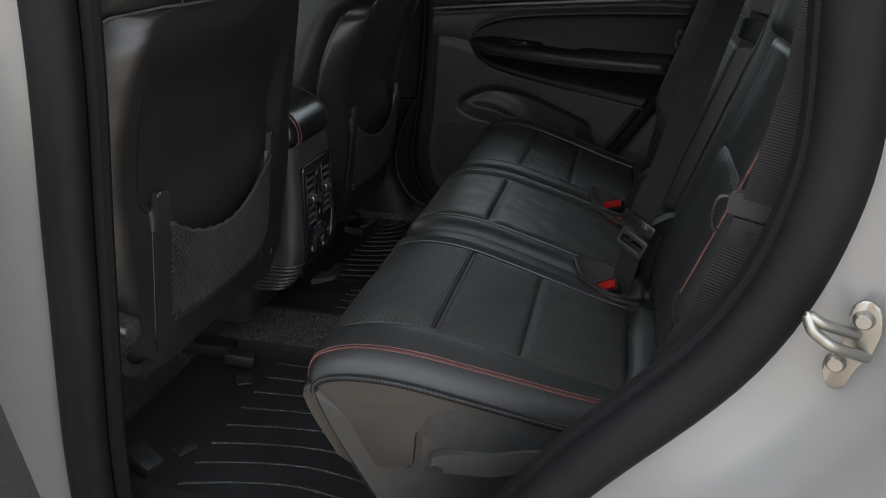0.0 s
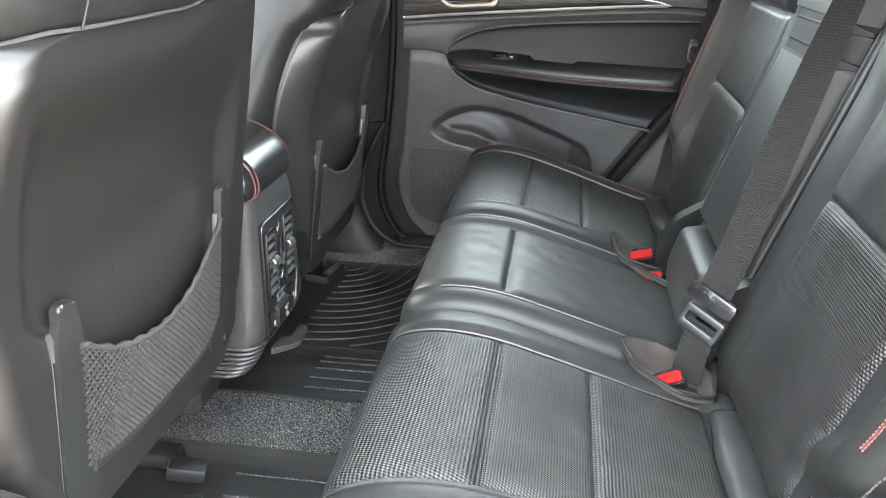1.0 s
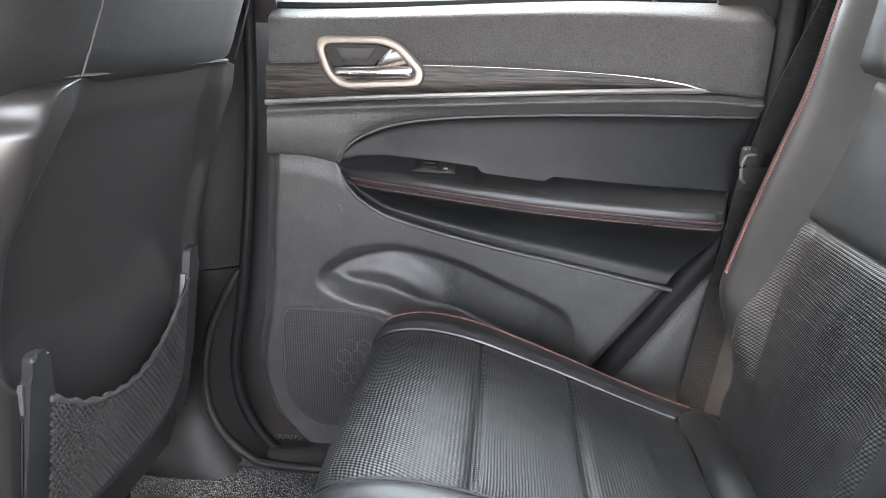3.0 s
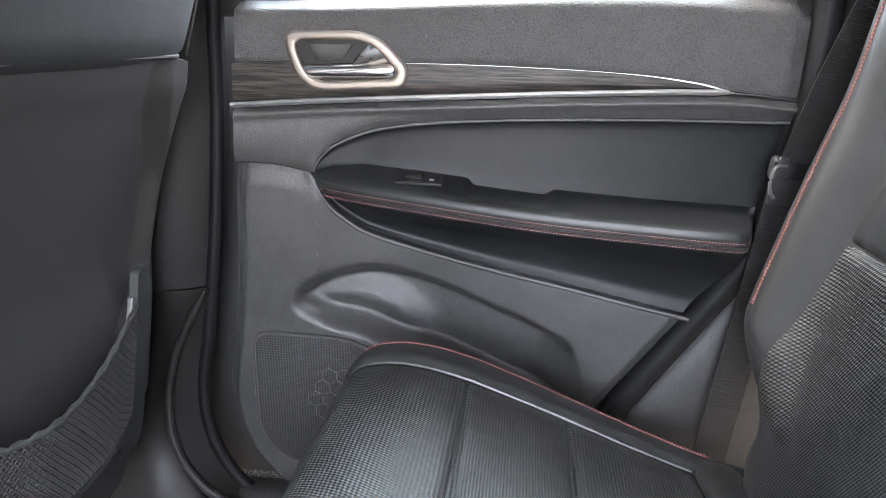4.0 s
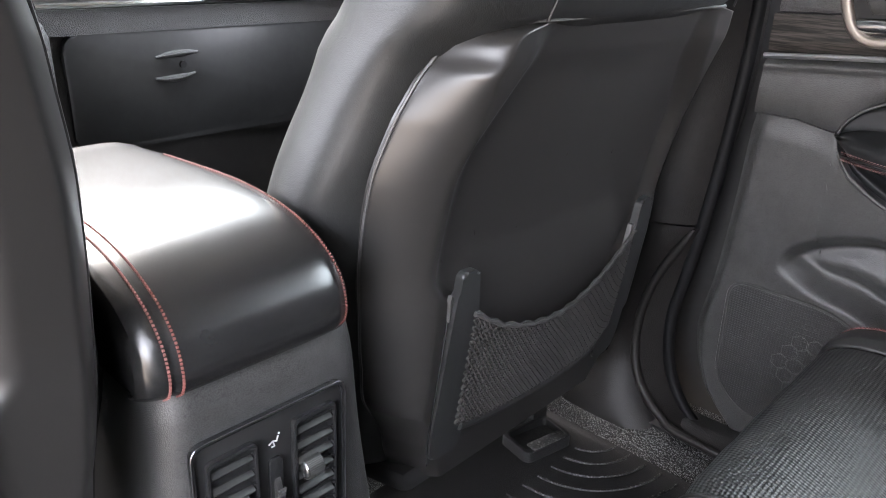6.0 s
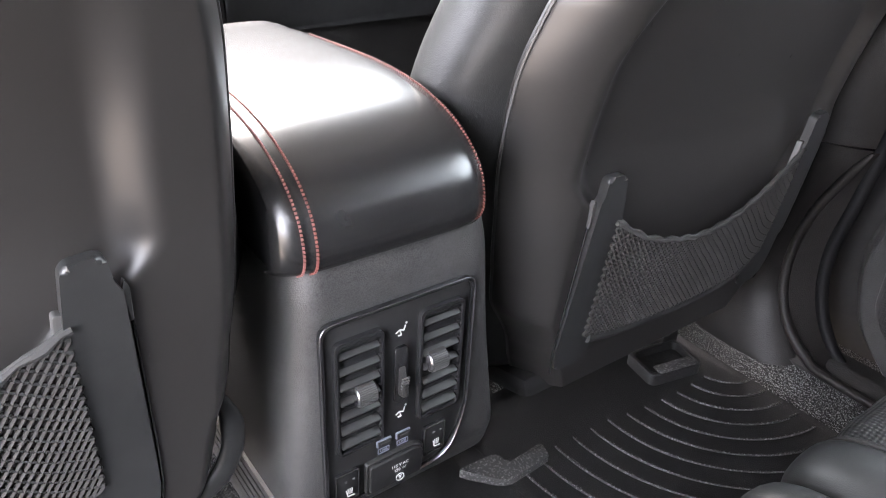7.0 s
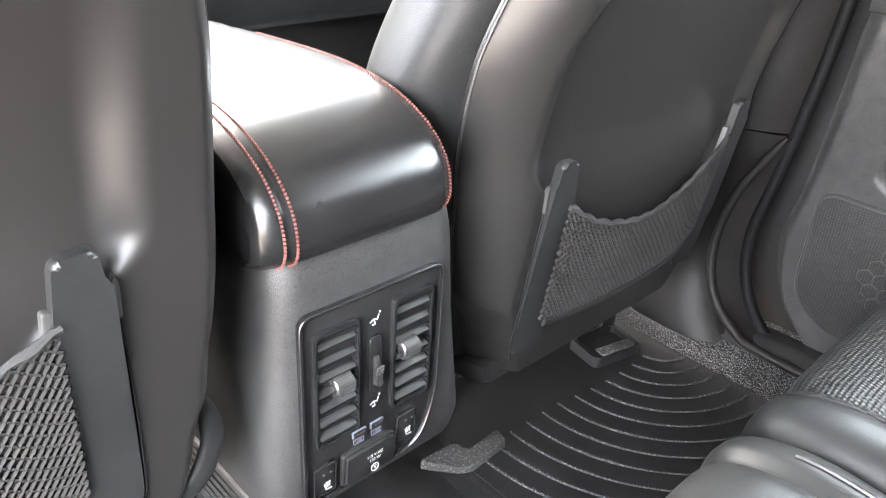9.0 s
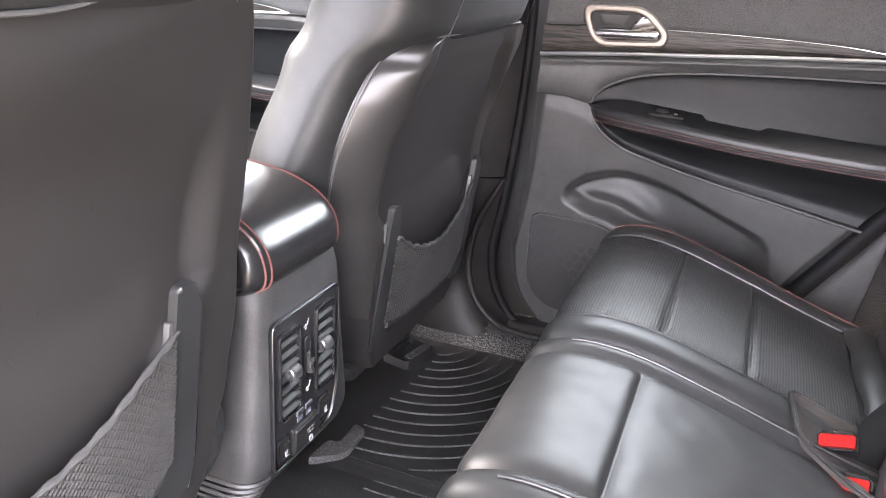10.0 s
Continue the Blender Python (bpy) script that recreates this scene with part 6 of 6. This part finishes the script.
    part("head_panel", pad(B, 0.06, 0.94, 0.718, 1.0, 0.036, edge=0.06, nu=28, nv=22, lu=0.24, lv=0.2, sink=0.004), LEATHER, bk)
    for v in (0.668, 0.708):
        part("stitching", stitches([B(lerp(0.13, 0.87, i / 30), v) + BACK_N * 0.0352 for i in range(31)], 0.005, 0.0006, up=tuple(BACK_N)), THREAD_GREY, bk)
    for y in (-0.146, 0.146):
        rl = [BACK_O + BACK_U * h + BACK_N * 0.006 + Vector((0, y, 0)) for h in [0.10 + 0.57 * i / 20 for i in range(21)]]
        part("edge_roll", tube(rl, 0.008, 10, up=(0, 1, 0)), LEATHER, bk)


# ---- belts and buckles ----
def buckle(label, at, facing, along_x):
    """A buckle whose red button lies at this point, facing this way, its long side along the last direction."""
    n = Vector(facing).normalized()
    ux = (Vector(along_x) - n * n.dot(Vector(along_x))).normalized()
    uy = n.cross(ux)
    at = Vector(at)
    b = thing("belt_buckle", tuple(at - n * 0.05), label, "seat belt buckle", "belt buckles")
    Q = lambda p, q, d: at + ux * p + uy * q + n * d
    part("casing", slab(round_rect(-0.0215, 0.0215, -0.0115, 0.0115, 0.006), lambda p, q, d: Q(p * (0.82 + 0.18 * smoothstep(0.0, 0.03, d)), q, d - 0.052), 0.050, 0.004, 3), GLOSS, b)
    part("release_button", slab(round_rect(-0.0190, 0.0190, -0.0090, 0.0055, 0.002), lambda p, q, d: Q(p, q, d - 0.006 - 0.10 * abs(q)), 0.010, 0.0018, 2), RED, b, "bright red release button")
    part("slot", slab(round_rect(-0.0170, 0.0170, 0.0065, 0.0100, 0.001), lambda p, q, d: Q(p, q, d - 0.003), 0.002, 0.0), GLOSS, b)
    return b


def build_belts():
    buckle("black belt buckle with red button in the seat crease", (0.622, 0.142, 0.289), (-0.35, -0.62, 0.70), (0.93, 0.25, -0.20))
    buckle("black belt buckle with red button beside the middle seat", (0.634, 0.086, 0.273), (-0.35, -0.62, 0.70), (0.93, 0.20, -0.25))
    buckle("black belt buckle with red button in the near seat crease", (0.622, -0.250, 0.280), (-0.40, -0.55, 0.73), (0.90, 0.35, -0.20))
    # soft cloth pockets round the buckles
    for pts, lab in (([(0.570, 0.228), (0.579, 0.118), (0.639, 0.069), (0.692, 0.054), (0.696, 0.117), (0.692, 0.174), (0.650, 0.204)], "beside the far seat"),
                     ([(0.563, -0.180), (0.578, -0.246), (0.636, -0.284), (0.684, -0.272), (0.688, -0.195), (0.610, -0.160)], "beside the near seat")):
        line = round_poly(pts, 0.020, 4)
        top = lambda x: along([(0.55, 0.302), (0.60, 0.287), (0.65, 0.274), (0.72, 0.258)], x)
        c = Vector((sum(p for p, q in line) / len(line), sum(q for p, q in line) / len(line), 0))
        bm = bmesh.new()
        rings = []
        for k, lift in ((1.0, -0.008), (0.99, 0.002), (0.93, 0.0025), (0.84, -0.004), (0.60, -0.009), (0.25, -0.010)):
            ring = []
            for p, q in line:
                x, y = lerp(c.x, p, k), lerp(c.y, q, k)
                ring.append(bm.verts.new((x, y, top(x) + lift + 0.003 * noise.noise(Vector((x * 60, y * 60, k))))))
            rings.append(ring)
        for r0, r1 in zip(rings, rings[1:]):
            for m in range(len(line)):
                bm.faces.new((r0[m], r0[(m + 1) % len(line)], r1[(m + 1) % len(line)], r1[m]))
        bm.faces.new(rings[-1])
        pk = tagged(part("buckle_pocket", bm, POCKET), "soft brown-black buckle pocket " + lab, "buckle pocket")
        hem = [Vector((p, q, top(p) + 0.001)) for p, q in line]
        part("hem", tube(hem, 0.0022, 6, closed=True), LEATHER_SOFT, pk)
    # middle belt, latched by the near buckle
    cb = thing("seat_belt", (0.63, -0.215, 0.25), "black webbing seat belt latched beside the middle seat", "seat belt", "seat belts")
    up = [(0.648, -0.226, 0.255), (0.654, -0.226, 0.300), (0.663, -0.226, 0.350)]
    part("webbing", ribbon(up, [(0.70, -0.62, -0.20)] * 3, 0.042), BELT, cb)
    long = [(0.666, -0.232, 0.385), (0.697, -0.222, 0.484), (0.724, -0.213, 0.592), (0.766, -0.206, 0.749), (0.825, -0.19, 0.93), (0.92, -0.16, 1.04)]
    part("webbing", ribbon(long, [(0.76, -0.58, -0.28), (0.84, -0.46, -0.22), (0.96, -0.15, -0.15), (0.88, 0.40, -0.12), (0.75, 0.65, 0), (0.7, 0.7, 0)], 0.042), BELT, cb)
    side = Vector((0.76, -0.56, -0.33)).normalized()
    rise = (Vector((0.25, 0.05, 0.95)) - side * side.dot(Vector((0.25, 0.05, 0.95)))).normalized()
    out = side.cross(rise).normalized()
    if out.y > 0:
        out = -out
    at = Vector((0.667, -0.234, 0.389))
    tp = part("tongue_plate", slab(round_rect(-0.033, 0.033, -0.010, 0.012, 0.006), lambda p, q, d: at + side * p + rise * q + out * (d - 0.001), 0.006, 0.0015), GLOSS, cb, "black tongue plate with small studs")
    for k in range(5):
        c = at + side * (-0.024 + k * 0.012) + rise * 0.005 + out * 0.004
        part("stud", tube([c, c + out * 0.0025], 0.0016, 8), KNOB, tp)
    at2 = Vector((0.662, -0.225, 0.352))
    part("belt_slider", slab(round_rect(-0.028, 0.028, -0.017, 0.017, 0.005), lambda p, q, d: at2 + side * p + rise * q + out * (d - 0.004), 0.013, 0.003, 2, hole=round_rect(-0.021, 0.021, -0.006, 0.006, 0.002)), HOOK, cb, "grey plastic belt slider")
    # outboard belts, stowed, with their tongues
    for s in (-1, 1):
        ob = thing("seat_belt", (0.74, s * 0.66, 0.21), "black webbing shoulder belt hanging beside the backrest" + (" at the open door" if s < 0 else " at the closed door"), "seat belt", "seat belts")
        if s < 0:
            top = [(0.910, -0.620, 1.06), (0.822, -0.672, 0.90), (0.785, -0.712, 0.775), (0.778, -0.716, 0.70), (0.762, -0.716, 0.600)]
            lower = [(0.756, -0.714, 0.572), (0.730, -0.710, 0.480), (0.700, -0.694, 0.400), (0.668, -0.655, 0.290), (0.655, -0.630, 0.220)]
        else:
            top = [(0.944, 0.60, 1.06), (0.864, 0.655, 0.86), (0.809, 0.672, 0.70), (0.775, 0.672, 0.585)]
            lower = [(0.765, 0.670, 0.556), (0.750, 0.666, 0.45), (0.733, 0.664, 0.33), (0.714, 0.658, 0.200)]
        part("webbing", ribbon(top, [(0.9, s * -0.3, -0.3)] + [(0.96, s * 0.1, -0.18)] * (len(top) - 1), 0.046), BELT, ob)
        part("webbing", ribbon(lower, [(0.96, s * 0.2, -0.22)] * len(lower), 0.046), BELT, ob)
        y0 = 0.718 if s < 0 else 0.672
        T = Matrix.Translation((0.760 if s < 0 else 0.770, s * (y0 - 0.002), 0.594 if s < 0 else 0.580)) @ pose(0, 0, 0, 0, 6, s * 8)
        tg = part("tongue", slab(round_rect(-0.033, 0.033, -0.010, 0.012, 0.007) if s < 0 else round_rect(-0.031, -0.012, -0.016, 0.011, 0.006), lambda a, b, d: T @ Vector((a, -s * d, b)), 0.012, 0.004, 2), MATT, ob, "black plastic tongue on the belt")
        lp = [T @ Vector((a, -s * 0.010, b)) for a, b in ((-0.028, 0.004), (-0.040, 0.002), (-0.043, -0.012), (-0.040, -0.028), (-0.034, -0.034))]
        if s > 0:
            lp = [p + Vector((0.012, 0, -0.004)) for p in lp]
        part("latch_blade", tube(curve_pts(lp, 4), 0.0035, 8, flat=0.6), MATT if s < 0 else HOOK_GREY, tg)
        part("belt_fold", box(T @ Vector((-0.002, -s * 0.004, -0.030)), (0.049, 0.006, 0.032), 0.002, rot=pose(0, 0, 0, 0, 12 if s < 0 else 6, s * 8)), BELT_FOLD, tg, "stitched fold of webbing")


# ---- mats ----
def build_mats():
    def mat(label, x0, x1, y0, y1, ribs, wall):
        m = thing("floor_mat", ((x0 + x1) / 2, (y0 + y1) / 2, 0.0), label, "floor mat", "floor mats")
        def f(u, v):
            x, y = lerp(x0, x1, u), lerp(y0, y1, v)
            e = min(x - x0, y - y0, y1 - y)
            return Vector((x, y, max(floor_z(x, y), 0.0) + 0.004 + wall * smoothstep(0.014, 0.004, e)))
        t = part("tray", sheet(90, 90, f, back=(0, 0, -0.006)), MAT_RUBBER, m)
        for line in ribs:
            pts = [Vector((p[0], p[1], max(floor_z(p[0], p[1]), 0.0) + 0.0055)) for p in line]
            part("rib", tube(pts, lambda t: 0.0022 + 0.0004 * math.sin(t * 9 + len(pts)), 6, flat=0.9), MAT_RIB, m)
        return m
    arcs = []
    for k in range(13):
        r = 0.055 + 0.031 * k
        line = []
        for i in range(25):
            a = radians(lerp(-92 + max(0, 6 - k) * 1.5, -6 - max(0, k - 6) * 5, i / 24))
            p = (-0.060 + r * 0.92 * math.cos(a), 0.645 + r * math.sin(a) * 1.05)
            if p[1] > 0.215 and p[0] > -0.075 and p[0] < 0.40:
                line.append(p)
        if len(line) > 3:
            arcs.append(line)
    mat("black moulded rubber floor mat with curved ribs", -0.20, 0.42, 0.203, 0.640, arcs, 0.002)
    cap = thing("rail_end_cap", (-0.108, 0.553, 0.004), "black plastic end cap of the seat rail, dusty rim", "rail cap")
    turn = Matrix.Translation((-0.106, 0.553, 0.004)) @ pose(0, 0, 0, 0, 0, -12)
    ring_o, ring_i = round_rect(-0.034, 0.034, -0.048, 0.048, 0.012), round_rect(-0.026, 0.026, -0.040, 0.040, 0.008)
    part("rim", slab(ring_o, lambda p, q, d: turn @ Vector((p, q, d)), 0.019, 0.003, 2, hole=ring_i), MAT_RUBBER, cap)
    part("well", slab(ring_i, lambda p, q, d: turn @ Vector((p, q, d)), 0.006, 0.0), MAT_RUBBER, cap)
    dusty = round_rect(0.014, 0.033, -0.034, 0.034, 0.004)
    part("dusty_edge", slab(dusty, lambda p, q, d: turn @ Vector((p, q, 0.0195 + d)), 0.0015, 0.0006), CAP_DUST, cap)
    foot = round_poly([(-0.099, 0.152), (-0.095, 0.213), (-0.074, 0.211), (-0.078, 0.272), (-0.056, 0.268), (-0.052, 0.200), (-0.060, 0.186)], [0.004, 0.010, 0.006, 0.004, 0.004, 0.012, 0.010], 4)
    fc = tagged(part("rail_end_cap", slab(foot, lambda p, q, d: (p, q, 0.006 + d - (0.10 * (p + 0.036) if d > 0.004 else 0.0)), 0.009, 0.003, 2), CAP_DUST), "dusty grey plastic end cap of the seat rail", "rail cap")
    straight = [[(x, y) for x in [0.015 + 0.33 * i / 10 for i in range(11)]] for y in (0.030, 0.064, 0.098, 0.132, 0.166)]
    mat("black rubber mat piece over the floor tunnel", -0.16, 0.40, 0.000, 0.203, straight, 0.001)
    left = []
    for k in range(9):
        y = -0.205 - 0.048 * k
        left.append([(lerp(-0.02, 0.36, i / 14), y - 0.05 * (abs(i / 14 - 0.5) * 2) ** 1.6 * (k / 9)) for i in range(15)])
    mat("black rubber floor mat below the near seat", -0.20, 0.42, -0.685, -0.150, left, 0.002)


# ---- dashboard and far front door ----
def build_front():
    dash = thing("dashboard", (-0.95, 0.2, 0.0), "dark dashboard with a closed glovebox", "dashboard")
    pr = curve_pts([(-0.80, 0, 0.22), (-0.765, 0, 0.30), (-0.752, 0, 0.42), (-0.760, 0, 0.60), (-0.752, 0, 0.625), (-0.775, 0, 0.72), (-0.85, 0, 0.765), (-1.30, 0, 0.76)], 5)
    n = len(pr) - 1
    part("dash_body", sheet(24, n + 1, lambda u, v: pr[int(round(v * n))] + Vector((-0.05 * abs(2 * u - 1) ** 3, lerp(-0.74, 0.74, u), 0)), back=(-0.06, 0, -0.02)), PLASTIC, dash)
    lid = slab(round_rect(0.155, 0.700, 0.415, 0.598, 0.025), lambda a, b, d: (-0.757 + d, a, b), 0.012, 0.004)
    g = part("glovebox_lid", lid, HOOK, dash, "closed dark glovebox lid")
    for z, w, dy in ((0.560, 0.075, 0.0), (0.520, 0.072, -0.006)):
        arc = [(-0.741, 0.335 + dy + (i / 8 - 0.5) * w, z + 0.004 * (i / 8 - 0.5) + (0.004 if z < 0.54 else -0.002) * (2 * i / 8 - 1) ** 2) for i in range(9)]
        part("latch", tube(arc, lambda t: 0.002 + 0.004 * math.sin(math.pi * t), 8, up=(1, 0, 0)), PLASTIC_UP, g)
    part("latch_button", tube([(-0.745, 0.345, 0.541), (-0.741, 0.345, 0.541)], 0.006, 10), MATT, g)
    part("pad_band", sheet(20, 6, lambda u, v: Vector((-0.746 - 0.004 * v, lerp(0.125, 0.73, u), lerp(0.597, 0.634, v))), back=(-0.02, 0, 0)), PLASTIC_UP, dash, "light grey reflecting dash band")
    part("chrome_line", tube([(-0.744, lerp(0.125, 0.73, i / 20), 0.640 + 0.006 * (i / 20)) for i in range(21)], 0.005, 8), CHROME, dash)
    part("wood_trim", sheet(20, 5, lambda u, v: Vector((-0.752 - 0.006 * v, lerp(0.12, 0.73, u), lerp(0.646, 0.69, v))), back=(-0.02, 0, 0)), WOOD, dash)
    bez_o = round_poly([(0.493, 0.752), (0.646, 0.752), (0.634, 0.668), (0.606, 0.647), (0.524, 0.648), (0.503, 0.666)], [0.02, 0.02, 0.018, 0.02, 0.02, 0.02], 5)
    bez_i = round_poly([(0.514, 0.738), (0.625, 0.738), (0.614, 0.678), (0.598, 0.662), (0.534, 0.663), (0.522, 0.678)], [0.012, 0.012, 0.010, 0.012, 0.012, 0.012], 5)
    dv = part("dash_vent", slab(bez_o, lambda p, q, d: (-0.757 + d - 0.10 * max(0.0, q - 0.69), p, q), 0.020, 0.006, 3, hole=bez_i), SATIN, dash, "satin silver bezel round a slatted air vent")
    part("duct", slab(bez_i, lambda p, q, d: (-0.756 + d - 0.10 * max(0.0, q - 0.69), p, q), 0.002, 0.0), MATT, dv)
    for k in range(5):
        part("slat", box((-0.748, 0.568, 0.673 + k * 0.013), (0.010, 0.090, 0.003), 0.001, rot=pose(0, 0, 0, 0, 20, 0)), HOOK_GREY, dv)
    part("centre_stack", box((-0.74, 0.0, 0.42), (0.10, 0.26, 0.42), 0.03), PLASTIC_GREY, dash)
    con = box((-0.66, 0.0, 0.22), (0.16, 0.24, 0.36), 0.03)
    part("tunnel_front", con, PLASTIC_GREY, dash)


build_ground()
build_backdrop()
build_floor()
build_shell()
rear_door = build_rear_door()
front_door = copy_thing(rear_door, Matrix.Translation((-0.77, 0.795, 0.0)))
tagged(front_door, "closed black front car door with wood trim and red stitching", "car door")
build_door_surround()
build_near_opening()
build_console()
front_seat(0.397, 0.0, 0.0, 1)
front_seat(-0.398, 0.010, 0.058, -1)
build_bench()
build_belts()
build_mats()
build_front()
